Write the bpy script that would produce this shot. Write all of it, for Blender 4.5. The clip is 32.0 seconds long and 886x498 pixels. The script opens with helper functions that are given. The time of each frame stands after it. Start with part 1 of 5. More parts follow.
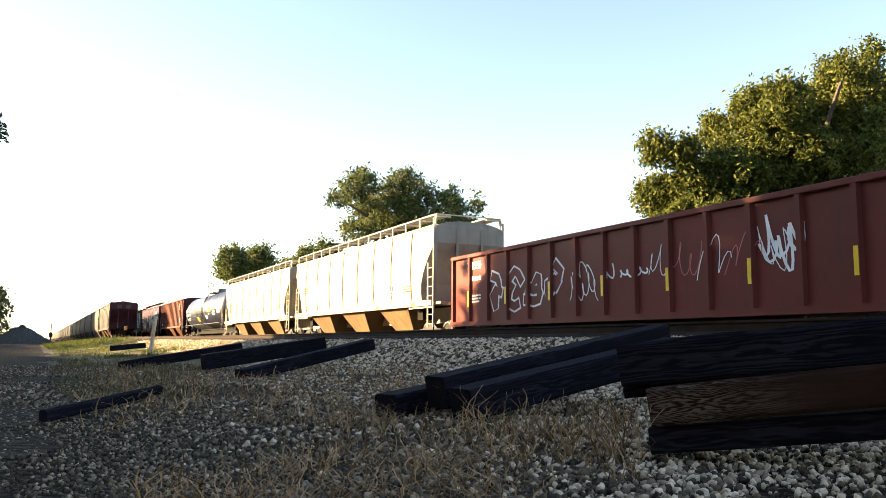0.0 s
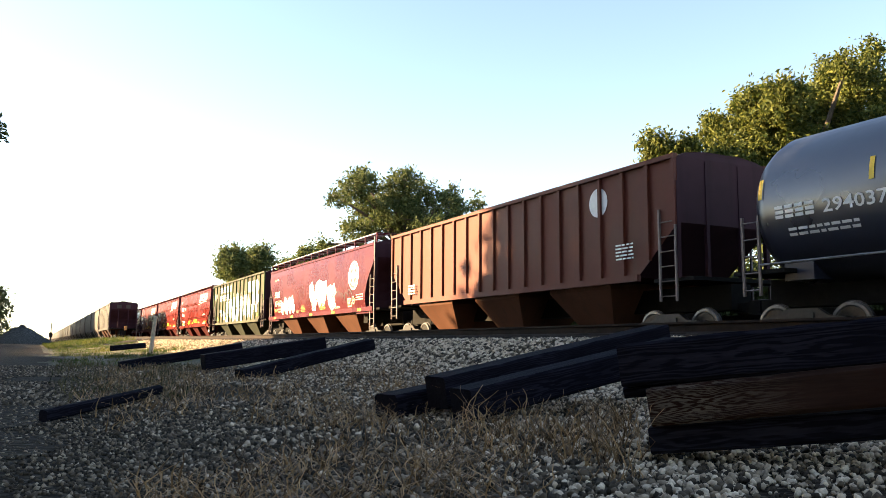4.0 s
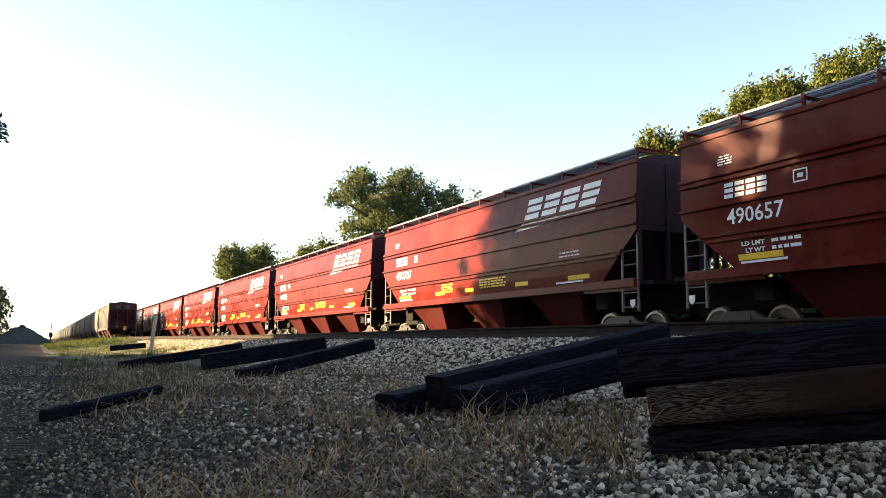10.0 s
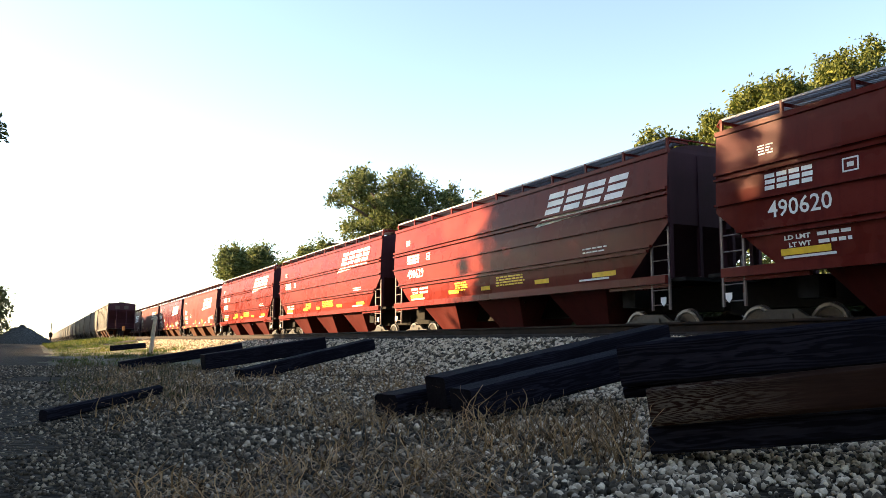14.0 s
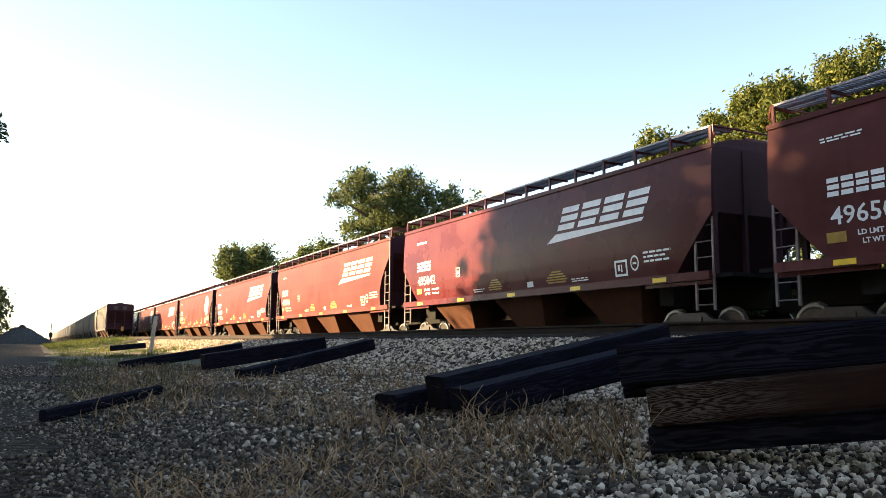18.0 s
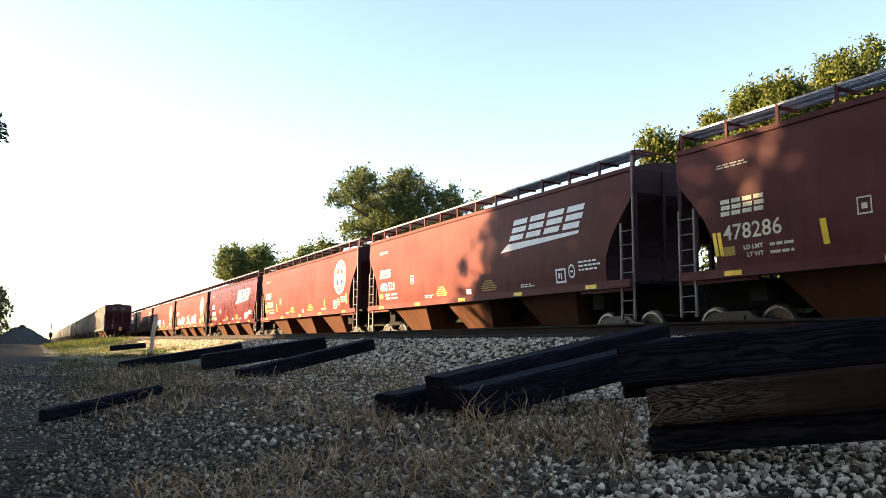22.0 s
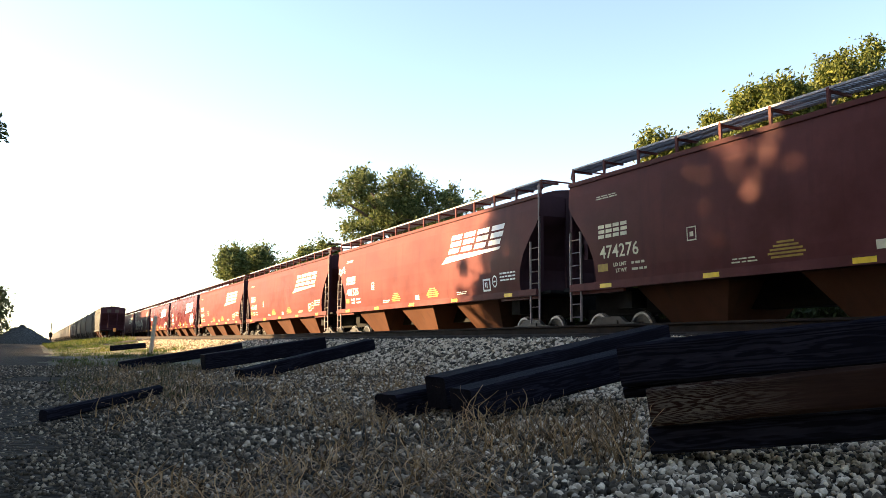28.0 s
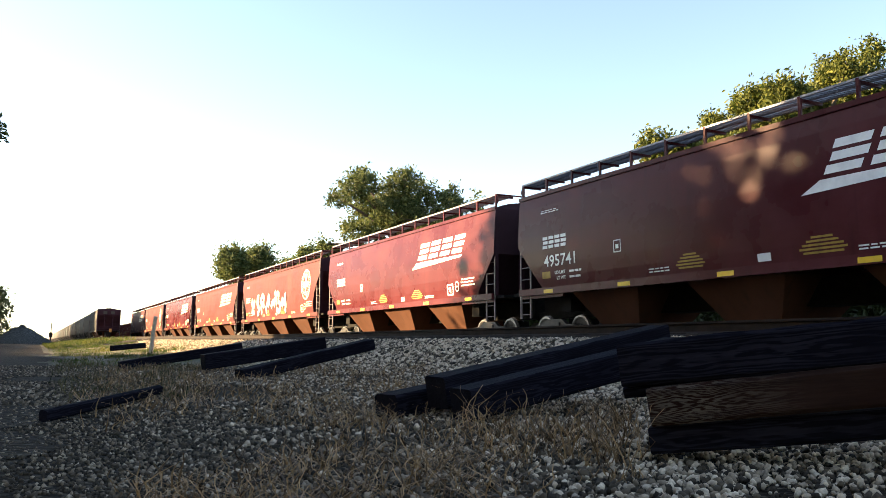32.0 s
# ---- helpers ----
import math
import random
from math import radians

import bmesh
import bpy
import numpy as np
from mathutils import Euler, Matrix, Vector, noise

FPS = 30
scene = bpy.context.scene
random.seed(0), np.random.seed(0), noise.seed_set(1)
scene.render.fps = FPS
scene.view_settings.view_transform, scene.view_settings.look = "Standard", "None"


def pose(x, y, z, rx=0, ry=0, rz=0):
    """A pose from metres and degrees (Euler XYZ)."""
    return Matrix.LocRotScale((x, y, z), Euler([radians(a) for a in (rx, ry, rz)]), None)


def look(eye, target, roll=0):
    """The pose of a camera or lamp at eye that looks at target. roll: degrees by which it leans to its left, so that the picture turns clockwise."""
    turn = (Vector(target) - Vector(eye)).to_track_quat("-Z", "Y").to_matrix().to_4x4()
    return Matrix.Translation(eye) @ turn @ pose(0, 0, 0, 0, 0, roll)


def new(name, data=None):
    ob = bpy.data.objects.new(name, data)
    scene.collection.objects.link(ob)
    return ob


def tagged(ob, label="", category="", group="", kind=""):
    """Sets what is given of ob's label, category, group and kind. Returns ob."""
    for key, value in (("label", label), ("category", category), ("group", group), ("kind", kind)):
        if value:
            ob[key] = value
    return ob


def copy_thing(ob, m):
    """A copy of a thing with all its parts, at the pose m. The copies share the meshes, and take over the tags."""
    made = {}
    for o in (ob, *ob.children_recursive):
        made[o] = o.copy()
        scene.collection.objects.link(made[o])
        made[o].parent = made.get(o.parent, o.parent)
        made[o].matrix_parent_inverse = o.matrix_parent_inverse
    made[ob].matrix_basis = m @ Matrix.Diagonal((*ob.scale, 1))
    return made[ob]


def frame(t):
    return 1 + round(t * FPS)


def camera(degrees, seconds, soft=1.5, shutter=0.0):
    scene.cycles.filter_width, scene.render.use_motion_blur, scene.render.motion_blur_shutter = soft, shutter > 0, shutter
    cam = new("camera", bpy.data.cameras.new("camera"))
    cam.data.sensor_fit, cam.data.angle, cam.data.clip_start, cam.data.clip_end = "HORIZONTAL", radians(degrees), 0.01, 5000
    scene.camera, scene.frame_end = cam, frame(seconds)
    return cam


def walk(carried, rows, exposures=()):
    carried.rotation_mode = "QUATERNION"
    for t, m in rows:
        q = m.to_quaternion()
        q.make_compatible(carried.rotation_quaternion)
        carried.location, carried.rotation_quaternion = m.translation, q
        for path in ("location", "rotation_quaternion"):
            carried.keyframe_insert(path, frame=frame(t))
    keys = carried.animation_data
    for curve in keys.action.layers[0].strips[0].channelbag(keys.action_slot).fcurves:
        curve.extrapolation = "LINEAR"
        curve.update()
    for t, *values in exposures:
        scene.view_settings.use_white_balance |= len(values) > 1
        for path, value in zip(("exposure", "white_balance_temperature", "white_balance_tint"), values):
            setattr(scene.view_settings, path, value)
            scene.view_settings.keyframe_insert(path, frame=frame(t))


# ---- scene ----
# ---- camera ----
cam = camera(58.36, 32.0, soft=0.8)
EYE = (0.0, 0.0, 0.55)
YAW, PITCH = radians(26.82), radians(6.83)
AIM = (EYE[0] - 10 * math.cos(YAW) * math.cos(PITCH), EYE[1] + 10 * math.sin(YAW) * math.cos(PITCH), EYE[2] + 10 * math.sin(PITCH))
walk(cam, [(0.0, look(EYE, AIM, 0.344)), (32.0, look(EYE, AIM, 0.344))],
     exposures=[(0.0, 2.95, 7600, 13), (0.6, 2.93, 7450, 13), (1.2, 2.89, 7300, 13), (32.0, 2.89, 7300, 13)])

# ---- light ----
SUN_AZ, SUN_EL = radians(236.0), radians(17.0)      # direction to the sun: (cos az, sin az), from the +x axis
world = bpy.data.worlds.new("world")
scene.world = world
world.use_nodes = True
wn = world.node_tree.nodes
sky = wn.new("ShaderNodeTexSky")
sky.sky_type, sky.sun_disc = "NISHITA", False
sky.sun_elevation, sky.sun_rotation = SUN_EL, radians(90) - SUN_AZ
sky.air_density, sky.dust_density, sky.ozone_density = 0.85, 0.25, 1.0
wn["Background"].inputs["Strength"].default_value = 0.067
world.node_tree.links.new(sky.outputs["Color"], wn["Background"].inputs["Color"])
sun = new("sun", bpy.data.lights.new("sun", "SUN"))
sun.data.energy, sun.data.angle, sun.data.color = 5.0, radians(0.6), (1.0, 0.76, 0.45)
to_sun = Vector((math.cos(SUN_AZ) * math.cos(SUN_EL), math.sin(SUN_AZ) * math.cos(SUN_EL), math.sin(SUN_EL)))
sun.matrix_basis = look(to_sun * 100, (0, 0, 0))

# ---- materials ----
def shader(name, rough=0.6, metal=0.0):
    m = bpy.data.materials.new(name)
    m.use_nodes = True
    b = m.node_tree.nodes["Principled BSDF"]
    b.inputs["Roughness"].default_value, b.inputs["Metallic"].default_value = rough, metal
    return m, m.node_tree.nodes, m.node_tree.links, b


def noise_tex(nodes, links, scale, detail=4, stretch=None, coord="Object", rough=0.6):
    tc = nodes.new("ShaderNodeTexCoord")
    n = nodes.new("ShaderNodeTexNoise")
    n.inputs["Scale"].default_value, n.inputs["Detail"].default_value, n.inputs["Roughness"].default_value = scale, detail, rough
    if stretch:
        mp = nodes.new("ShaderNodeMapping")
        mp.inputs["Scale"].default_value = stretch
        links.new(tc.outputs[coord], mp.inputs["Vector"])
        links.new(mp.outputs["Vector"], n.inputs["Vector"])
    else:
        links.new(tc.outputs[coord], n.inputs["Vector"])
    return n.outputs["Fac"]


def ramp(nodes, links, fac, stops):
    r = nodes.new("ShaderNodeValToRGB")
    e = r.color_ramp.elements
    while len(e) < len(stops):
        e.new(0.5)
    for k, (p, c) in enumerate(stops):
        e[k].position, e[k].color = p, (*c, 1) if len(c) == 3 else c
    links.new(fac, r.inputs["Fac"])
    return r.outputs["Color"]


def mixed(nodes, links, fac, a, b, mode="MIX"):
    m = nodes.new("ShaderNodeMix")
    m.data_type, m.blend_type = "RGBA", mode
    for sock, v in ((m.inputs["Factor"], fac), (m.inputs["A"], a), (m.inputs["B"], b)):
        if isinstance(v, (int, float)):
            sock.default_value = v
        elif isinstance(v, tuple):
            sock.default_value = (*v, 1)
        else:
            links.new(v, sock)
    return m.outputs["Result"]


def bumped(nodes, links, bsdf, fac, strength, distance=0.01):
    b = nodes.new("ShaderNodeBump")
    b.inputs["Strength"].default_value, b.inputs["Distance"].default_value = strength, distance
    links.new(fac, b.inputs["Height"])
    links.new(b.outputs["Normal"], bsdf.inputs["Normal"])


def paint(name, col, rough=0.42, dirt=0.5, dirt_col=(0.06, 0.045, 0.035), faded=1.25, spec=0.25):
    """Weathered wagon paint: faded patches, rain streaks, dirt."""
    m, n, l, b = shader(name, rough)
    big = noise_tex(n, l, 0.55, 4)
    streak = noise_tex(n, l, 1.0, 5, stretch=(3.2, 3.2, 0.22))
    fine = noise_tex(n, l, 26, 5)
    lighter = tuple(min(1, c * faded + 0.008) for c in col)
    c = mixed(n, l, ramp(n, l, big, [(0.35, (0, 0, 0)), (0.7, (1, 1, 1))]), tuple(x * 0.86 for x in col), lighter)
    c = mixed(n, l, ramp(n, l, streak, [(0.52, (0, 0, 0)), (0.78, (dirt,) * 3)]), c, dirt_col)
    c = mixed(n, l, ramp(n, l, fine, [(0.55, (0, 0, 0)), (0.75, (dirt * 0.5,) * 3)]), c, dirt_col)
    l.new(c, b.inputs["Base Color"])
    l.new(ramp(n, l, big, [(0.3, (rough - 0.07,) * 3), (0.75, (rough + 0.13,) * 3)]), b.inputs["Roughness"])
    b.inputs["Specular IOR Level"].default_value = spec
    bumped(n, l, b, noise_tex(n, l, 2.2, 3), 0.05, 0.03)
    return m


def plain(name, col, rough=0.6, metal=0.0, vary=0.3, scale=8.0, bump=0.15, spec=0.4):
    m, n, l, b = shader(name, rough, metal)
    b.inputs["Specular IOR Level"].default_value = spec
    f = noise_tex(n, l, scale, 5)
    c = ramp(n, l, f, [(0.3, tuple(x * (1 - vary) for x in col)), (0.7, tuple(min(1, x * (1 + vary)) for x in col))])
    l.new(c, b.inputs["Base Color"])
    if bump:
        bumped(n, l, b, noise_tex(n, l, scale * 4, 4), bump)
    return m


RED = paint("red_paint", (0.100, 0.0110, 0.0080), 0.27, 0.60, (0.046, 0.0060, 0.0078), 1.3, 0.055)
BROWN = paint("oxide_paint", (0.090, 0.0255, 0.0235), 0.46, 0.45, (0.044, 0.0150, 0.0165), 1.3, 0.05)
MAROON = paint("maroon_paint", (0.070, 0.0120, 0.0150), 0.27, 0.40, (0.032, 0.010, 0.0130), 1.25, 0.075)
RUST = paint("rust_paint", (0.10, 0.021, 0.011), 0.6, 0.5, (0.08, 0.03, 0.016))
GOND = paint("gondola_paint", (0.115, 0.0170, 0.0125), 0.6, 0.6, (0.06, 0.022, 0.016))
GREY = paint("grey_paint", (0.46, 0.420, 0.315), 0.5, 0.6, (0.22, 0.165, 0.085), 1.12)
GREEN = paint("green_paint", (0.040, 0.039, 0.025), 0.6, 0.6, (0.020, 0.020, 0.013), 2.2, 0.10)
TANKBLACK = paint("black_paint", (0.014, 0.018, 0.034), 0.30, 0.2, (0.05, 0.045, 0.04), 1.25, 0.75)
GREENPOST = paint("green_post_paint", (0.042, 0.066, 0.024), 0.6, 0.4, (0.03, 0.04, 0.018), 1.6, 0.1)
DULL = paint("dull_dark_paint", (0.022, 0.018, 0.017), 0.6, 0.6)
DULLGREY = paint("dull_grey_paint", (0.030, 0.027, 0.025), 0.6, 0.6)
# bay paints: dust and stains, darkened further for the shade beneath the wagons
BAYBROWN = paint("dusty_shaded_bay_paint", (0.058, 0.021, 0.0095), 0.75, 0.6, (0.03, 0.018, 0.012), 1.3, 0.1)
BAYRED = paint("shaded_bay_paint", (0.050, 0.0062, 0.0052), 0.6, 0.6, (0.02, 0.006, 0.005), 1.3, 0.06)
BAYGREY = paint("stained_shaded_grey_paint", (0.13, 0.085, 0.045), 0.75, 0.7, (0.05, 0.03, 0.02), 1.3, 0.1)
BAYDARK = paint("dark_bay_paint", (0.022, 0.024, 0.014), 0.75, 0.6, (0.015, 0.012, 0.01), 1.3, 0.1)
TANGREY = paint("tan_grey_paint", (0.050, 0.040, 0.033), 0.65, 0.6)
STEEL = plain("grimy_steel", (0.009, 0.008, 0.007), 0.8, 0.0, 0.4, 6, 0.15, 0.10)
WHEELM = plain("worn_wheel_steel", (0.030, 0.028, 0.027), 0.40, 0.5, 0.4, 10, 0.15, 0.4)
RIM = plain("bright_wheel_rim", (0.12, 0.113, 0.106), 0.35, 0.5, 0.3, 10, 0.1, 0.4)
GRATE = plain("galvanised_grating", (0.20, 0.20, 0.21), 0.5, 0.6, 0.25, 10)
WHITE = plain("white_lettering", (0.78, 0.77, 0.74), 0.5, 0.0, 0.12, 3, 0)
CREAM = plain("faded_lettering", (0.62, 0.55, 0.38), 0.55, 0.0, 0.25, 3, 0)
YELLOW = plain("yellow_reflector", (0.80, 0.50, 0.03), 0.4, 0.0, 0.15, 5, 0)
OCHRE = plain("faded_yellow_print", (0.34, 0.20, 0.03), 0.5, 0.0, 0.3, 5, 0)
INK = plain("black_spray", (0.015, 0.015, 0.02), 0.5, 0.0, 0.3, 3, 0)
SPRAYW = plain("white_spray", (0.72, 0.74, 0.76), 0.5, 0.0, 0.2, 2, 0)
SPRAYB = plain("pale_blue_spray", (0.42, 0.52, 0.66), 0.5, 0.0, 0.3, 2, 0)
SPRAYR = plain("pink_spray", (0.45, 0.10, 0.12), 0.5, 0.0, 0.3, 2, 0)
SPRAYG = plain("green_spray", (0.10, 0.32, 0.17), 0.5, 0.0, 0.3, 2, 0)
# end paints darkened to carry the shade between wagons
ENDSHADE = paint("shaded_end_paint", (0.034, 0.011, 0.016), 0.7, 0.45, (0.014, 0.007, 0.009), 1.3, 0.12)
ENDSHADEGREY = paint("shaded_grey_end_paint", (0.20, 0.19, 0.17), 0.7, 0.5, (0.06, 0.05, 0.04))
LADDERM = plain("worn_ladder_paint", (0.13, 0.10, 0.095), 0.5, 0.2, 0.3, 6)
FRAMEM = plain("dusty_cast_steel", (0.020, 0.017, 0.015), 0.5, 0.2, 0.5, 7, 0.2, 0.4)
RAILM = plain("rail_steel", (0.021, 0.0135, 0.0105), 0.75, 0.0, 0.35, 4, 0.15, 0.12)
SHINE = plain("polished_rail_head", (0.45, 0.43, 0.41), 0.25, 0.9, 0.2, 3, 0)


def ground_material(name, tones, size, wear, rough=0.95, relief=0.6):
    m, n, l, b = shader(name, rough)
    b.inputs["Specular IOR Level"].default_value = 0.1
    tc = n.new("ShaderNodeTexCoord")
    v = n.new("ShaderNodeTexVoronoi")
    v.inputs["Scale"].default_value = 1 / size
    l.new(tc.outputs["Object"], v.inputs["Vector"])
    bw = n.new("ShaderNodeRGBToBW")
    l.new(v.outputs["Color"], bw.inputs["Color"])
    c = ramp(n, l, bw.outputs["Val"], tones)
    c = mixed(n, l, ramp(n, l, noise_tex(n, l, 0.5, 5), [(0.42, (0, 0, 0)), (0.66, (0.75, 0.75, 0.75))]), c, wear)
    c = mixed(n, l, ramp(n, l, v.outputs["Distance"], [(0.35, (0, 0, 0)), (0.75, (0.8, 0.8, 0.8))]), c, tuple(x * 0.3 for x in wear))
    l.new(c, b.inputs["Base Color"])
    inv = n.new("ShaderNodeMath")
    inv.operation = "SUBTRACT"
    inv.inputs[0].default_value = 1
    l.new(v.outputs["Distance"], inv.inputs[1])
    bumped(n, l, b, inv.outputs["Value"], relief, size * 0.6)
    return m


EARTH = ground_material("gravelly_earth", [(0.2, (0.008, 0.006, 0.004)), (0.6, (0.036, 0.027, 0.018)), (0.9, (0.15, 0.118, 0.083))], 0.032, (0.024, 0.016, 0.008))
ROADM = ground_material("packed_gravel", [(0.2, (0.010, 0.008, 0.006)), (0.6, (0.026, 0.021, 0.015)), (0.9, (0.12, 0.098, 0.070))], 0.055, (0.030, 0.022, 0.014), 0.95, 0.6)


def stone_material(name, tones):
    m, n, l, b = shader(name, 0.85)
    b.inputs["Specular IOR Level"].default_value = 0.2
    g = n.new("ShaderNodeNewGeometry")
    c = ramp(n, l, g.outputs["Random Per Island"], tones)
    c = mixed(n, l, ramp(n, l, noise_tex(n, l, 60, 4), [(0.35, (0, 0, 0)), (0.7, (0.45, 0.45, 0.45))]), c, (0.085, 0.070, 0.052))
    l.new(c, b.inputs["Base Color"])
    bumped(n, l, b, noise_tex(n, l, 90, 4), 0.4, 0.004)
    return m


STONE = stone_material("limestone_ballast", [(0.0, (0.014, 0.010, 0.007)), (0.30, (0.075, 0.053, 0.034)), (0.47, (0.27, 0.20, 0.135)), (0.70, (0.64, 0.49, 0.345)), (1.0, (0.84, 0.68, 0.50))])

DUSTSTONE = stone_material("dusty_road_gravel", [(0.0, (0.012, 0.009, 0.006)), (0.5, (0.066, 0.047, 0.031)), (0.85, (0.25, 0.185, 0.125)), (1.0, (0.50, 0.40, 0.29))])


def timber(name, dark, light, grain, spec=0.08, ring=6.5, bleach=None):
    m, n, l, b = shader(name, 0.85)
    b.inputs["Specular IOR Level"].default_value = spec
    tc = n.new("ShaderNodeTexCoord")
    mp = n.new("ShaderNodeMapping")
    mp.inputs["Scale"].default_value = (0.5, 5.0, 5.0)
    l.new(tc.outputs["Object"], mp.inputs["Vector"])
    w = n.new("ShaderNodeTexWave")
    w.wave_type, w.rings_direction = "RINGS", "X"
    w.inputs["Scale"].default_value, w.inputs["Distortion"].default_value = ring, 6.5
    w.inputs["Detail"].default_value, w.inputs["Detail Scale"].default_value = 3.0, 1.2
    l.new(mp.outputs["Vector"], w.inputs["Vector"])
    streak = noise_tex(n, l, 1.0, 6, stretch=(2.5, 40, 40))
    rings_ = ramp(n, l, w.outputs["Fac"], [(0.25, (0, 0, 0)), (0.8, (grain,) * 3)])
    if bleach:          # grain weathered open towards one end
        sep = n.new("ShaderNodeSeparateXYZ")
        l.new(tc.outputs["Object"], sep.inputs["Vector"])
        mr = n.new("ShaderNodeMapRange")
        mr.inputs["From Min"].default_value, mr.inputs["From Max"].default_value = bleach
        l.new(sep.outputs["X"], mr.inputs["Value"])
        rings_ = mixed(n, l, mr.outputs["Result"], rings_, (0.10, 0.10, 0.10))
    c = mixed(n, l, rings_, dark, light)
    c = mixed(n, l, ramp(n, l, streak, [(0.4, (0, 0, 0)), (0.7, (0.6, 0.6, 0.6))]), c, tuple(x * 0.35 for x in dark))
    c = mixed(n, l, ramp(n, l, noise_tex(n, l, 1.7, 4), [(0.45, (0, 0, 0)), (0.65, (0.7, 0.7, 0.7))]), c, tuple(x * 0.8 for x in dark))
    l.new(c, b.inputs["Base Color"])
    bumped(n, l, b, streak, 0.5, 0.006)
    return m


CREOSOTE = timber("creosoted_timber", (0.0055, 0.0052, 0.0088), (0.024, 0.022, 0.032), 0.6, 0.03, 9.0)
OLDWOOD = timber("weathered_timber", (0.020, 0.0072, 0.0048), (0.105, 0.086, 0.070), 0.85, 0.04, 21.0, (-0.80, -0.40))
GREYWOOD = timber("bleached_sunlit_timber", (0.060, 0.045, 0.032), (0.20, 0.16, 0.12), 0.6, 0.05)
POSTW = plain("bleached_wood", (0.46, 0.39, 0.29), 0.8, 0.0, 0.25, 13)


def leaf_material(name, a, b_, through_amount=0.35, patches=0.0):
    m, n, l, b = shader(name, 0.6)
    b.inputs["Specular IOR Level"].default_value = 0.2
    g = n.new("ShaderNodeNewGeometry")
    c = ramp(n, l, g.outputs["Random Per Island"], [(0.0, a), (1.0, b_)])
    if patches:         # greener and drier stretches
        area = ramp(n, l, noise_tex(n, l, patches, 4), [(0.48, a), (0.64, b_)])
        c = mixed(n, l, 0.72, c, area)
    l.new(c, b.inputs["Base Color"])
    t = n.new("ShaderNodeBsdfTranslucent")
    l.new(c, t.inputs["Color"])
    mx = n.new("ShaderNodeMixShader")
    mx.inputs["Fac"].default_value = through_amount
    l.new(b.outputs["BSDF"], mx.inputs[1])
    l.new(t.outputs["BSDF"], mx.inputs[2])
    l.new(mx.outputs["Shader"], n["Material Output"].inputs["Surface"])
    return m


LEAF_DARK = leaf_material("dark_leaves", (0.036, 0.056, 0.018), (0.130, 0.150, 0.052))
LEAF_GOLD = leaf_material("yellowing_leaves", (0.020, 0.040, 0.008), (0.150, 0.158, 0.034))
GRASS = leaf_material("green_grass", (0.024, 0.056, 0.006), (0.15, 0.140, 0.034), 0.35, 0.45)
STRAW = leaf_material("dry_stems", (0.038, 0.019, 0.009), (0.44, 0.265, 0.125), 0.1)
PILE = ground_material("gravel_pile", [(0.2, (0.06, 0.06, 0.055)), (0.6, (0.10, 0.10, 0.092)), (0.9, (0.17, 0.165, 0.155))], 0.12, (0.08, 0.078, 0.07))
WEEDGREEN = leaf_material("dull_green_weeds", (0.020, 0.028, 0.008), (0.13, 0.10, 0.035), 0.15)
LEAF_BUSH = leaf_material("shaded_leaves", (0.015, 0.025, 0.007), (0.045, 0.062, 0.015), 0.1)
BARK = plain("bark", (0.085, 0.065, 0.048), 0.9, 0.0, 0.4, 9, 0.6)


# ---- building helpers ----
def finish(name, bm, material, parent=None, label="", smooth=False):
    me = bpy.data.meshes.new(name)
    bm.to_mesh(me)
    bm.free()
    me.materials.append(material)
    if smooth:
        me.shade_smooth()
    ob = new(name, me)
    if parent:
        ob.parent = parent
    if label:
        ob["label"] = label
    return ob


def part(name, bm, material, parent, label="", smooth=False):
    return finish(name, bm, material, parent, label, smooth)


def raw(name, verts, faces, material, parent=None, smooth=False):
    me = bpy.data.meshes.new(name)
    me.from_pydata(verts, [], faces)
    me.materials.append(material)
    if smooth:
        me.shade_smooth()
    ob = new(name, me)
    if parent:
        ob.parent = parent
    return ob


def box(bm, x0, x1, y0, y1, z0, z1, m=None):
    v = [bm.verts.new((m @ Vector(p)) if m else p) for p in
         ((x0, y0, z0), (x1, y0, z0), (x1, y1, z0), (x0, y1, z0), (x0, y0, z1), (x1, y0, z1), (x1, y1, z1), (x0, y1, z1))]
    for f in ((3, 2, 1, 0), (4, 5, 6, 7), (0, 1, 5, 4), (1, 2, 6, 5), (2, 3, 7, 6), (3, 0, 4, 7)):
        bm.faces.new([v[i] for i in f])
    return v


def tube(bm, pts, r, n=6, r1=None):
    """A round bar along the points, tapering from r to r1."""
    r1 = r if r1 is None else r1
    rings = []
    pts = [Vector(p) for p in pts]
    for k, p in enumerate(pts):
        d = (pts[min(k + 1, len(pts) - 1)] - pts[max(k - 1, 0)]).normalized()
        a = d.orthogonal().normalized() if abs(d.z) < 0.95 else Vector((1, 0, 0)).cross(d).normalized()
        b = d.cross(a)
        rr = r + (r1 - r) * k / (len(pts) - 1)
        rings.append([bm.verts.new(p + a * rr * math.cos(2 * math.pi * i / n) + b * rr * math.sin(2 * math.pi * i / n)) for i in range(n)])
    for p, q in zip(rings, rings[1:]):
        for i in range(n):
            bm.faces.new((p[i], p[(i + 1) % n], q[(i + 1) % n], q[i]))
    bm.faces.new(rings[0][::-1])
    bm.faces.new(rings[-1])


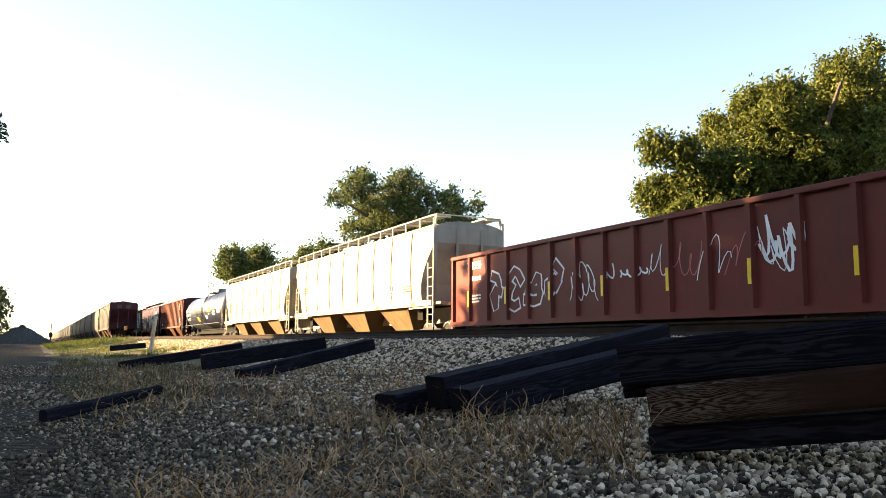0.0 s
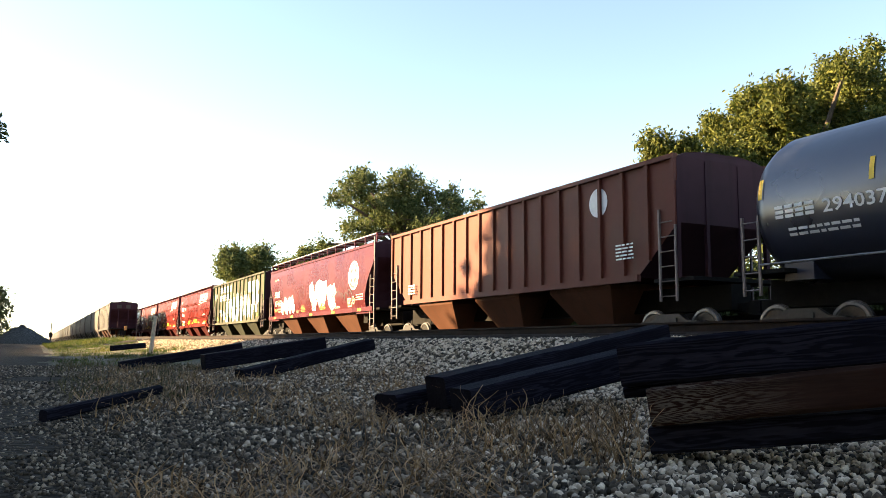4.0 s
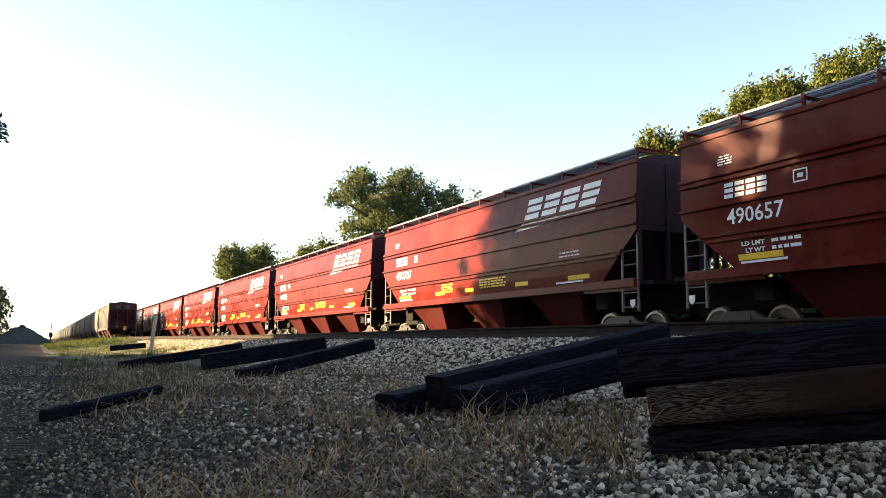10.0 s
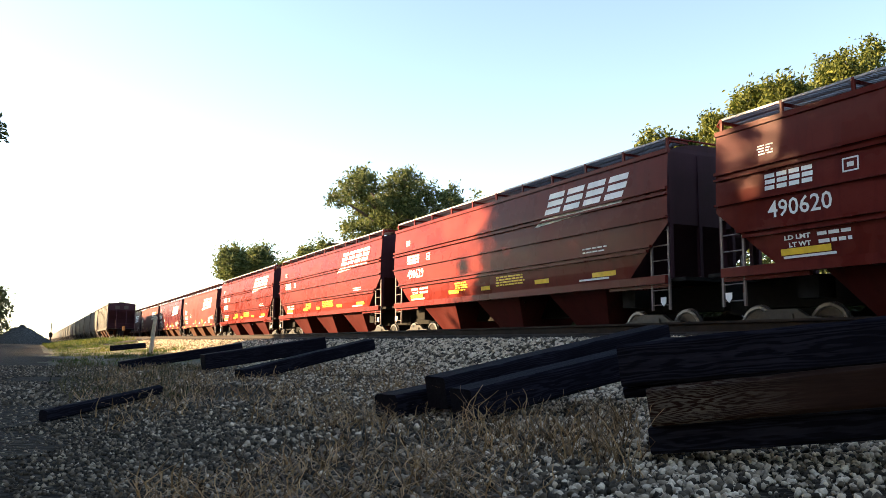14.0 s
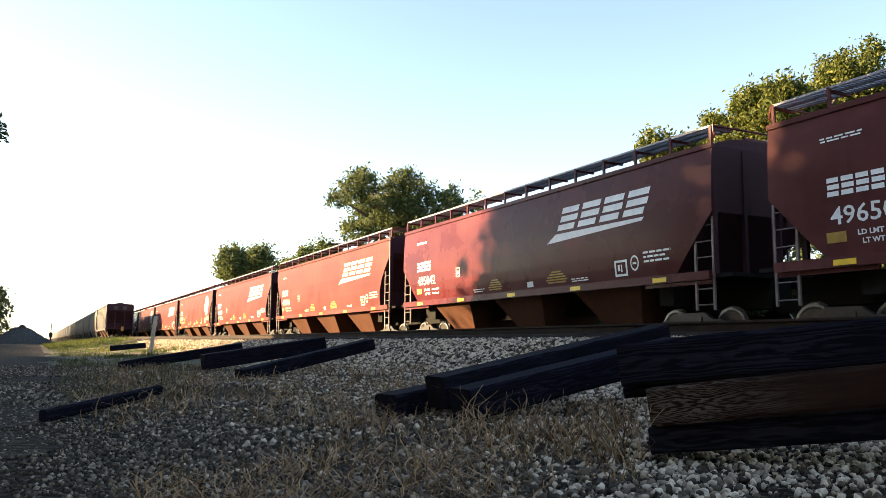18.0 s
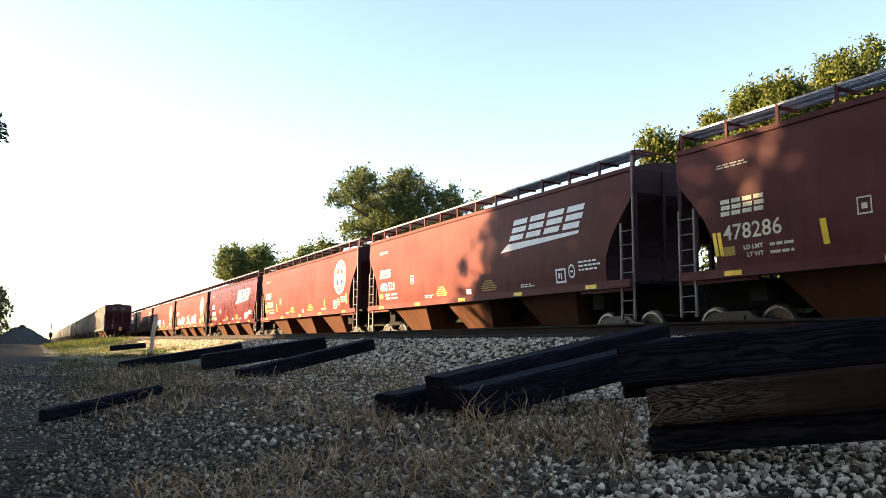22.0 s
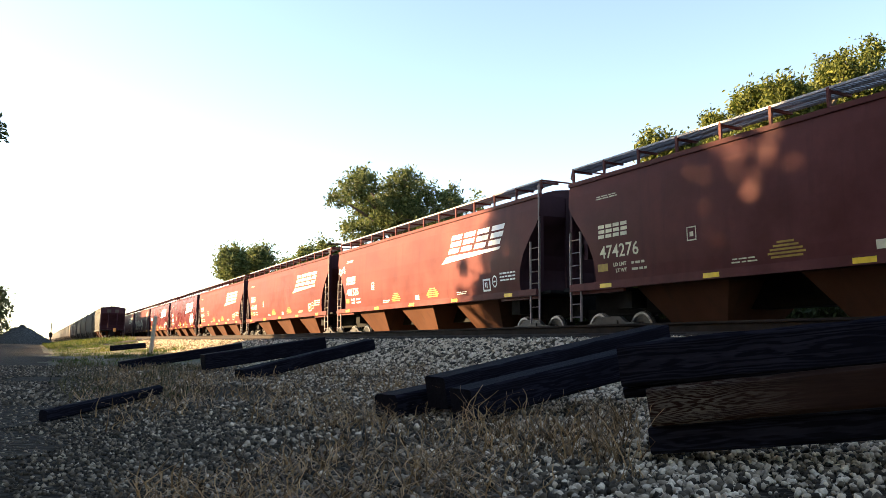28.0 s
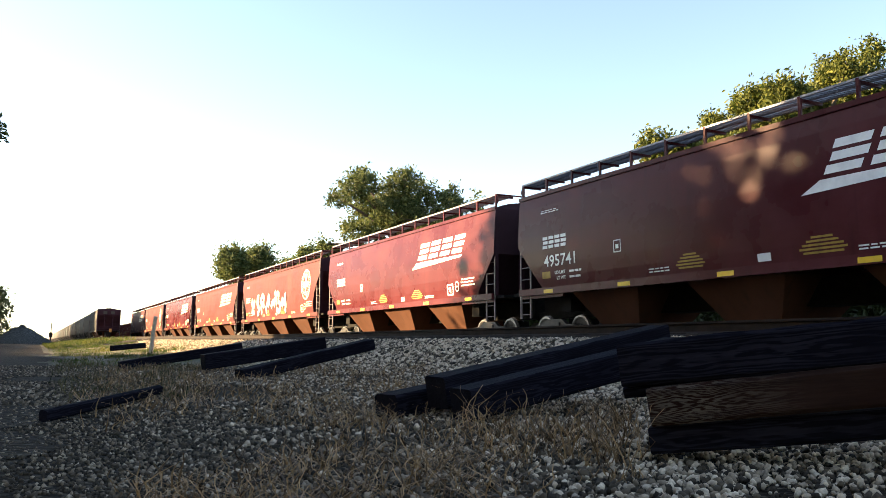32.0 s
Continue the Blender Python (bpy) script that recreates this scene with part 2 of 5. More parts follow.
def lathe_y(bm, prof, n=20, cx=0.0, cz=0.0):
    """Turn a profile of (y, radius) about the y axis."""
    rings = []
    for y, r in prof:
        rings.append([bm.verts.new((cx + r * math.cos(2 * math.pi * i / n), y, cz + r * math.sin(2 * math.pi * i / n))) for i in range(n)])
    for p, q in zip(rings, rings[1:]):
        for i in range(n):
            bm.faces.new((p[i], q[i], q[(i + 1) % n], p[(i + 1) % n]))
    bm.faces.new(rings[0])
    bm.faces.new(rings[-1][::-1])


def loft(bm, rings, caps=True):
    """Skin a list of rings of points."""
    rr = [[bm.verts.new(p) for p in ring] for ring in rings]
    n = len(rr[0])
    for p, q in zip(rr, rr[1:]):
        for i in range(n):
            bm.faces.new((p[i], p[(i + 1) % n], q[(i + 1) % n], q[i]))
    if caps:
        bm.faces.new(rr[0][::-1])
        bm.faces.new(rr[-1])


def smoothstep(a, b, x):
    t = np.clip((x - a) / (b - a), 0, 1)
    return t * t * (3 - 2 * t)
# ---- ground ----
TRACK_Y, SIDING_Y = 14.9, 8.85
RAIL_Z = 1.094      # datum of the wagons' bodies
DROP = 0.58         # the main line's rails lie this far below it
MAIN_Z = RAIL_Z - DROP


def siding_z(x):
    """Rail height of the siding before the camera, climbing a little into the distance."""
    return 0.878 + 0.216 * smoothstep(-24, -100, np.asarray(x, float))


def ground_z(x, y, rough=True):
    x, y = np.asarray(x, float), np.asarray(y, float)
    far = smoothstep(-22, -85, x)
    z = 0.10 * smoothstep(0.5, 6, y) + far * 0.42 * smoothstep(0.8, 4.8, y)
    z = z + 0.07 * far * smoothstep(1.0, -2.0, y)
    z = z + (siding_z(x) - 0.262 - z) * smoothstep(5.0, 7.45, y)
    z = z + (MAIN_Z - 0.21 - z) * smoothstep(10.3, 12.0, y)
    z = z + (0.2 - z) * smoothstep(17.4, 20.5, y)
    z = z * smoothstep(260, 60, np.abs(y))
    if rough:
        z = z + 0.018 * np.sin(x * 1.9 + 1.3 * np.sin(y * 1.1)) * np.cos(y * 1.7 + x * 0.4) * smoothstep(0.2, 1.5, y) * smoothstep(6.6, 5.4, y)
    return z


def spaced(near0, near1, step, lo, hi):
    out = list(np.arange(near0, near1 + 1e-6, step))
    d, p = step, near1
    while p < hi:
        d *= 1.22
        p += d
        out.append(min(p, hi))
    d, p = step, near0
    while p > lo:
        d *= 1.22
        p -= d
        out.insert(0, max(p, lo))
    return np.array(out)


def sheet(name, xs, ys, lift=0.0):
    gx, gy = np.meshgrid(xs, ys)
    gz = ground_z(gx, gy) + lift
    nx = len(xs)
    faces = [(j * nx + i, j * nx + i + 1, (j + 1) * nx + i + 1, (j + 1) * nx + i) for j in range(len(ys) - 1) for i in range(nx - 1)]
    return np.c_[gx.ravel(), gy.ravel(), gz.ravel()].tolist(), faces


def field_material():
    m, n, l, b = shader("rough_grassland", 0.95)
    a = noise_tex(n, l, 0.35, 6)
    f = noise_tex(n, l, 14, 5)
    c = mixed(n, l, ramp(n, l, a, [(0.4, (0, 0, 0)), (0.62, (1, 1, 1))]), (0.028, 0.036, 0.010), (0.105, 0.080, 0.036))
    c = mixed(n, l, ramp(n, l, f, [(0.4, (0, 0, 0)), (0.7, (0.7, 0.7, 0.7))]), c, (0.022, 0.021, 0.010))
    l.new(c, b.inputs["Base Color"])
    bumped(n, l, b, f, 0.8, 0.06)
    return m


FIELD = field_material()
gx_, gy_ = spaced(-34, 6, 0.25, -2500, 2500), spaced(-1.5, 21, 0.25, -2500, 2500)
gv, gf = sheet("ground", gx_, gy_)
ground = raw("ground", gv, gf, EARTH)
ground.data.materials.append(FIELD)
for poly in ground.data.polygons:
    cx, cy, cz_ = poly.center
    gravel = (-46 + 3 * math.sin(cy) < cx < 60 and 0 < cy < 22) or 5.6 < cy < 19.6 or -9 < cy < 0.2
    verge = cx < -18.5 - 1.5 * math.sin(cy * 1.3) and 0.5 + 0.4 * math.sin(cx * 0.6) < cy < min(5.6, -0.26 * cx - 0.3)
    poly.material_index = 1 if verge or not gravel else 0
ground.data.shade_smooth()
tagged(ground, "gravelly trackside ground with dry weeds and rough grass", "ground", kind="structure")
rx_ = spaced(-34, 4, 0.25, -420, 120)
rv, rf = sheet("road", rx_, np.array([-7.5, -6, -4.5, -3, -2, -1.2, -0.6, -0.25, 0.1]), 0.008)
for k in range(len(rx_)):       # ragged edges
    for row, amp in ((0, 0.4), (7, 0.20), (8, 0.55)):
        v_ = rv[row * len(rx_) + k]
        v_[1] += amp * noise.noise((v_[0] * 0.9, row, 0.5)) + amp * 0.5 * noise.noise((v_[0] * 3.1, row, 7.5))
road = raw("road", rv, rf, ROADM)
tagged(road, "grey packed gravel service road beside the tracks", "road", kind="structure")

# ---- tracks ----
def rail_profile():
    """Half of a flat-bottomed rail, mirrored; top at zero."""
    half = [(0.036, 0.0), (0.037, -0.03), (0.010, -0.045), (0.009, -0.135), (0.070, -0.155), (0.070, -0.168)]
    return [(y, z) for y, z in half] + [(-y, z) for y, z in half[::-1]]


def rail_along(name, height, xs, y0, parent):
    rings = []
    for x in xs:
        rings.append([(x, y0 + y, float(height(x)) + z) for y, z in rail_profile()][::-1])
    bm = bmesh.new()
    loft(bm, rings)
    ob = part(name, bm, RAILM, parent)
    ob.data.materials.append(SHINE)
    for p in ob.data.polygons:
        if p.normal.z > 0.9 and abs(p.normal.y) < 0.1 and p.center.z > float(height(p.center.x)) - 0.02:
            p.material_index = 1
    return ob


main_track = tagged(new("railroad_track"), "main line railroad track behind the siding", "railroad track", kind="structure")
siding = tagged(new("siding_track"), "siding track with rusty rails on a grey ballast bank", "railroad track", kind="structure")
for off in (-0.753, 0.753):
    rail_along("rail", lambda x: MAIN_Z, [-900, -400, -200, -100, -60, -30, 0, 40, 150, 700], TRACK_Y + off, main_track)
    rail_along("rail", siding_z, [-900, -400, -200] + list(range(-120, -20, 4)) + [-18, 0, 40, 150, 500], SIDING_Y + off, siding)


def tie_mesh(name):
    bm = bmesh.new()
    box(bm, -0.115, 0.115, -1.3, 1.3, -0.18, 0)
    bmesh.ops.bevel(bm, geom=bm.edges[:], offset=0.012, segments=1, affect="EDGES")
    me = bpy.data.meshes.new(name)
    bm.to_mesh(me)
    bm.free()
    me.materials.append(TRACKTIE)
    return me


TRACKTIE = timber("aged_track_timber", (0.035, 0.029, 0.025), (0.09, 0.075, 0.065), 0.5)
# ---- wagons ----
LEVELS = {
    "ribbed": [(1.12, 1.52), (1.45, 1.56), (1.82, 1.585), (2.37, 1.60), (2.8, 1.60), (3.2, 1.585), (3.7, 1.56), (4.16, 1.53)],
    "smooth": [(1.12, 1.52), (1.45, 1.56), (1.80, 1.585), (2.25, 1.60), (2.7, 1.60), (3.1, 1.585), (3.6, 1.56), (3.98, 1.52)],
    "post": [(1.15, 1.50), (1.9, 1.50), (2.6, 1.50), (3.2, 1.50), (3.98, 1.50)],
    "tall": [(1.02, 1.50), (1.9, 1.50), (2.6, 1.50), (3.2, 1.50), (4.22, 1.50)],
    "gondola": [(0.30, 1.50), (1.5, 1.50), (2.57, 1.50)],
}
CUT = {   # how far the end of the side stands in, height by height
    "angled": [(1.12, 1.5), (2.37, 0.0), (4.3, 0.0)],
    "curved": [(1.12, 1.15), (1.45, 1.16), (1.80, 1.10), (2.25, 0.88), (2.7, 0.52), (3.1, 0.16), (3.35, 0.0), (4.3, 0.0)],
    "steep": [(1.12, 1.25), (2.45, 0.0), (4.3, 0.0)],
    "square": [(0.8, 0.0), (4.3, 0.0)],
}


def at_level(table, z):
    return float(np.interp(z, [a for a, _ in table], [b for _, b in table]))


def ring(hx, hy, z):
    return [(-hx, -hy, z), (hx, -hy, z), (hx, hy, z), (-hx, hy, z)]


def hull(style, cut, length, roof):
    """Wagon body: side sheets, sloping ends and a low arched roof."""
    lv, h = LEVELS[style], length / 2
    zs = sorted({z for z, _ in lv} | {z for z, _ in CUT[cut] if lv[0][0] < z < lv[-1][0]})
    rings = [ring(h - at_level(CUT[cut], z), at_level(lv, z), z) for z in zs]
    top = zs[-1]
    for dz, k in roof:
        rings.append(ring(h - 0.02, at_level(lv, top) * k, top + dz))
    bm = bmesh.new()
    loft(bm, rings)
    bmesh.ops.recalc_face_normals(bm, faces=bm.faces[:])
    return bm


def shaded_ends(body, shade_paint):
    """Shade between the wagons put into darker paint on the end sheets."""
    body.data.materials.append(shade_paint)
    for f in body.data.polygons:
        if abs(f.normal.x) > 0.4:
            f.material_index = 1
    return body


def decal(name, polys, material, parent, style, out=0.010, side=-1):
    """Flat painted shapes in (x, z), laid on the wagon's curved side."""
    bm = bmesh.new()
    for k, poly in enumerate(polys):
        f = bm.faces.new([bm.verts.new((x, 0.0003 * (k % 24) if len(polys) > 8 else 0.0, z)) for x, z in poly])
        if f.calc_area() < 1e-7:
            bm.faces.remove(f)
    return wrap(name, bm, material, parent, style, out, side)


def wrap(name, bm, material, parent, style, out, side=-1):
    for z, _ in LEVELS[style][1:-1]:
        bmesh.ops.bisect_plane(bm, geom=bm.verts[:] + bm.edges[:] + bm.faces[:], plane_co=(0, 0, z), plane_no=(0, 0, 1))
    for v in bm.verts:
        v.co.y = side * (at_level(LEVELS[style], v.co.z) + out + v.co.y)
    bmesh.ops.recalc_face_normals(bm, faces=bm.faces[:])
    for f in bm.faces:
        if f.normal.y * side < 0:
            f.normal_flip()
    ob = part(name, bm, material, parent)
    if name.endswith("_print"):
        ob["kind"] = "stuff"
    return ob


def quad(x, z, w, h, lean=0.0):
    return [(x, z), (x + w, z), (x + w + lean, z + h), (x + lean, z + h)]


def lettering(name, text, x, z, size, material, parent, style, width=None):
    cu = bpy.data.curves.new("text", "FONT")
    cu.body, cu.size, cu.resolution_u, cu.offset = text, size, 2, 0.005
    ob = new("text", cu)
    me = bpy.data.meshes.new_from_object(ob.evaluated_get(bpy.context.evaluated_depsgraph_get()))
    bm = bmesh.new()
    bm.from_mesh(me)
    bpy.data.objects.remove(ob)
    bpy.data.meshes.remove(me)
    w = max(v.co.x for v in bm.verts) or 1
    k = width / w if width else 1
    for v in bm.verts:
        v.co = (x + v.co.x * k, 0, z + v.co.y)
    return wrap(name, bm, material, parent, style, 0.012)


def bars(rng, x, z, w, rows, h=0.055, gap=0.05):
    """Unreadable small print as short bars."""
    out = []
    for r in range(rows):
        p = x + rng.uniform(0, 0.05)
        while p < x + w * rng.uniform(0.8, 1.0):
            d = rng.uniform(0.10, 0.26)
            out.append(quad(p, z - r * (h + gap), min(d, x + w - p), h))
            p += d + 0.04
    return out


def block_marks(x, z, w, h, n=4, lean=0.0, only=None):
    """A company mark as plain blocks of three stripes."""
    out, step = [], w / n
    for k in range(n) if only is None else (only,):
        a, s = x + k * step, step * 0.86
        for q0, q1, u0, u1 in ((0.0, 0.26, 0.0, 0.94), (0.37, 0.63, 0.04, 1.0), (0.74, 1.0, 0.0, 0.96)):
            out.append([(a + px * s + lean * pz * h, z + pz * h) for px, pz in ((u0, q0), (u1, q0), (u1, q1), (u0, q1))])
    return out


def marks(name, x, z, w, h, material, parent, style, n=4, lean=0.0):
    """One part for each block of a company mark."""
    for k in range(n):
        decal(name, block_marks(x, z, w, h, n, lean, k), material, parent, style)


def company_sign(x, z, w, h, material, parent, style):
    """Slanting sign: heavy leaning blocks over a wedge-shaped line."""
    marks("sign_block", x + 0.12 * w, z + 0.34 * h, w * 0.86, h * 0.66, material, parent, style, 4, 0.42)
    decal("sign_line", [[(x, z), (x + 0.02, z - 0.0), (x + w * 0.93, z + 0.16 * h), (x + w * 0.95, z + 0.25 * h), (x + 0.1 * w, z + 0.25 * h)]], material, parent, style)


def round_sign(cx, cz, r, material, ink, parent, style):
    """Round sign: a ring round a cross."""
    n, disc, ring_ = 40, [], []
    for i in range(n):
        a, b = 2 * math.pi * i / n, 2 * math.pi * (i + 1) / n
        disc.append([(cx, cz), (cx + r * math.cos(a), cz + r * math.sin(a)), (cx + r * math.cos(b), cz + r * math.sin(b))])
        for q in ((0.60, 0.64),):
            ring_.append([(cx + r * q[0] * math.cos(a), cz + r * q[0] * math.sin(a)), (cx + r * q[1] * math.cos(a), cz + r * q[1] * math.sin(a)),
                          (cx + r * q[1] * math.cos(b), cz + r * q[1] * math.sin(b)), (cx + r * q[0] * math.cos(b), cz + r * q[0] * math.sin(b))])
    disc_ob = decal("round_sign", disc, material, parent, style)
    quads = []
    for sx in (-1, 1):
        for sz in (-1, 1):
            pts = [(0.17, 0.2), (0.50, 0.2)] + [(0.57 * math.cos(t), 0.57 * math.sin(t)) for t in (0.42, 0.75, 1.1)] + [(0.17, 0.54)]
            quads.append([(cx + sx * r * p, cz + sz * r * q) for p, q in pts])
    marks = []
    for i in range(30):     # illegible wording round the rim
        a = 2 * math.pi * i / 30
        if i % 7 == 3:
            continue
        u, v = Vector((math.cos(a), math.sin(a))), Vector((-math.sin(a), math.cos(a)))
        p = [u * r * 0.70 - v * r * 0.055, u * r * 0.70 + v * r * 0.055, u * r * 0.91 + v * r * 0.055, u * r * 0.91 - v * r * 0.055]
        marks.append([(cx + q.x, cz + q.y) for q in p])
    decal("sign_detail", ring_ + quads + marks, ink, parent, style, 0.018)


def hooks(rng):
    """A tangle of two crooked hooks in the unit square; no letter."""
    out, turn = [], rng.uniform(0, 6.28)
    for k in range(2):
        c = (rng.uniform(0.38, 0.62), (0.70, 0.28)[k] + rng.uniform(-0.06, 0.06))
        a0, sweep = turn + k * 2.4, rng.choice((-1, 1)) * rng.uniform(2.6, 3.6)
        pts = []
        for i in range(5):
            a = a0 + sweep * i / 4
            pts.append((min(1, max(0, c[0] + rng.uniform(0.30, 0.46) * math.cos(a))), min(1, max(0, c[1] + rng.uniform(0.20, 0.32) * math.sin(a)))))
        out.append(pts)
    out.append([out[0][-1], (rng.uniform(0.3, 0.7), 0.5), out[1][0]])
    return out


def ribbon(bm, line, th, lift=0.0):
    """One continuous painted stroke along a line of points."""
    pts = [Vector(line[0])]
    for p in line[1:]:
        if (Vector(p) - pts[-1]).length > 1e-3:
            pts.append(Vector(p))
    if len(pts) < 2:
        return
    rows = []
    for k, p in enumerate(pts):
        a, b = pts[max(k - 1, 0)], pts[min(k + 1, len(pts) - 1)]
        d = (b - a).normalized() if (b - a).length > 1e-4 else Vector((1, 0))
        o = Vector((-d.y, d.x)) * th / 2
        e = d * th * (-0.4 if k == 0 else 0.4 if k == len(pts) - 1 else 0)
        y = lift + 0.00012 * k
        rows.append([bm.verts.new((p.x + e.x + s * o.x, y, p.y + e.y + s * o.y)) for s in (-1, 1)])
    for p, q in zip(rows, rows[1:]):
        bm.faces.new((p[0], q[0], q[1], p[1]))


def strokes(name, lines, th, material, parent, style, out):
    bm = bmesh.new()
    for k, line in enumerate(lines):
        ribbon(bm, line, th, 0.0007 * k)
    return wrap(name, bm, material, parent, style, out)


def graffiti(rng, x, z, w, h, letters, fill, outline, parent, style, halo=None):
    """Spray-painted fat crooked glyphs: halo, outline and fill."""
    step = w / letters
    halos = []
    for k in range(letters):
        lines = []
        for line in hooks(rng):
            lines.append([(x + (k + 0.06 + 0.88 * (u + rng.uniform(-0.07, 0.07))) * step, z + h * (0.08 + 0.84 * (v + rng.uniform(-0.07, 0.07)))) for u, v in line])
        th = 0.25 * min(step, h * 0.9)
        edge = min(0.13, th * 0.6)
        joined = [p for l_ in (lines[0], lines[2], lines[1]) for p in l_]
        strokes("graffiti_outline", [joined], th + edge, outline, parent, style, 0.018)
        strokes("graffiti_letter", [joined], th, fill, parent, style, 0.026)
        halos.append((joined, th + 2.6 * edge))
    for line, wide in halos if halo else ():
        strokes("graffiti_halo", [line], wide, halo, parent, style, 0.010)


def scrawl(rng, x, z, w, h, n, material, parent, style, thick=0.03):
    """Thin spray handwriting: one looping line."""
    line = []
    m, turns = n * 5, n * 0.55
    ph, amp = [rng.uniform(0, 6.28) for _ in range(3)], rng.uniform(0.6, 1.0)
    for k in range(m + 1):
        t = k / m
        a = 2 * math.pi * turns * t
        line.append((x + w * t - 0.30 * w / turns * math.sin(a + ph[0]), z + h * (0.5 + 0.28 * math.sin(a * 1.0 + ph[1]) + 0.22 * amp * math.sin(a * 0.37 + ph[2]))))
    strokes("scrawl", [line], thick, material, parent, style, 0.015)


def wheelset_mesh():
    bm = bmesh.new()
    for s in (-1, 1):
        prof = [(0.64, 0.10), (0.66, 0.17), (0.675, 0.36), (0.69, 0.485), (0.72, 0.485), (0.725, 0.458), (0.80, 0.452), (0.805, 0.39), (0.775, 0.36), (0.765, 0.18), (0.80, 0.15), (0.80, 0.10)]
        lathe_y(bm, [(s * y, r) for y, r in prof], 26)
    lathe_y(bm, [(-1.05, 0.07), (-0.64, 0.085), (0.64, 0.085), (1.05, 0.07)], 10)
    for s in (-1, 1):       # roller bearing caps with bolts
        lathe_y(bm, [(s * 0.95, 0.13), (s * 1.13, 0.13), (s * 1.15, 0.09)], 12)
        for k in range(3):
            a = 2 * math.pi * k / 3
            box(bm, 0.06 * math.cos(a) - 0.02, 0.06 * math.cos(a) + 0.02, s * 1.16 - 0.015, s * 1.16 + 0.015, 0.06 * math.sin(a) - 0.02, 0.06 * math.sin(a) + 0.02)
    bmesh.ops.recalc_face_normals(bm, faces=bm.faces[:])
    me = bpy.data.meshes.new("wheelset")
    bm.to_mesh(me)
    bm.free()
    me.materials.append(WHEELM)
    me.materials.append(RIM)
    for f in me.polygons:       # bright worn rim
        c = f.center
        if 0.37 < math.hypot(c.x, c.z) < 0.47 and abs(c.y) > 0.74:
            f.material_index = 1
    me.shade_smooth()
    me.set_sharp_from_angle(angle=radians(35))
    return me


def side_frame_mesh():
    """Cast truck side frame with its window, springs and journal ends."""
    bm = bmesh.new()
    top = [(-1.12, 0.50), (-0.98, 0.62), (-0.62, 0.64), (-0.36, 0.80), (0.36, 0.80), (0.62, 0.64), (0.98, 0.62), (1.12, 0.50)]
    low = [(-1.12, 0.36), (-0.96, 0.42), (-0.66, 0.40), (-0.38, 0.22), (0.38, 0.22), (0.66, 0.40), (0.96, 0.42), (1.12, 0.36)]
    rings = [[(x, 0.0, b), (x, 0.0, a), (x, 0.13, a), (x, 0.13, b)] for (x, a), (_, b) in zip(top, low)]
    loft(bm, rings)
    for x in (-0.20, 0.0, 0.20):        # spring nest, standing proud
        lathe = [(x + 0.07 * math.cos(t), -0.03 + 0.05 * math.sin(t)) for t in np.linspace(0, 2 * math.pi, 9)[:-1]]
        loft(bm, [[(px, py, z) for px, py in lathe] for z in (0.30, 0.56)])
    box(bm, -0.34, 0.34, -0.05, 0.0, 0.24, 0.30)
    box(bm, -0.30, 0.30, -0.04, 0.0, 0.58, 0.70)
    bmesh.ops.recalc_face_normals(bm, faces=bm.faces[:])
    me = bpy.data.meshes.new("side_frame")
    bm.to_mesh(me)
    bm.free()
    me.materials.append(FRAMEM)
    return me


WHEELSET, SIDE_FRAME = wheelset_mesh(), side_frame_mesh()


def add_truck(car, x):
    bm = bmesh.new()
    box(bm, -0.22, 0.22, -1.0, 1.0, 0.42, 0.66)
    box(bm, -0.30, 0.30, -0.35, 0.35, 0.66, 0.84)
    for s in (-1, 1):       # brake beams
        box(bm, s * 0.36 - 0.04, s * 0.36 + 0.04, -0.8, 0.8, 0.30, 0.38)
    truck = part("truck", bm, STEEL, car)
    truck.location = (x, 0, -DROP)
    for s in (-1, 1):
        f = new("side_frame", SIDE_FRAME)
        f.parent = truck
        f.matrix_basis = pose(0, -1.10, 0) if s < 0 else pose(0, 1.10, 0, 0, 0, 180)
    for s in (-0.889, 0.889):
        w = new("wheelset", WHEELSET)
        w.parent = truck
        w.location = (s, 0, 0.457)


def add_ladder(car, x0, x1, z0, z1, z2, side=-1, y=1.56, material=LADDERM, pitch=0.36):
    """Side ladder: stile x0 rises to z2, stile x1 to z1."""
    bm = bmesh.new()
    for x, zt in ((x0, z2), (x1, z1)):
        box(bm, x - 0.028, x + 0.028, min(side * y, side * (y + 0.05)), max(side * y, side * (y + 0.05)), z0, zt)
    z = z0 + 0.12
    while z < z1:
        tube(bm, [(x0, side * (y + 0.03), z), (x1, side * (y + 0.03), z)], 0.016, 5)
        z += pitch
    part("ladder", bm, material, car)


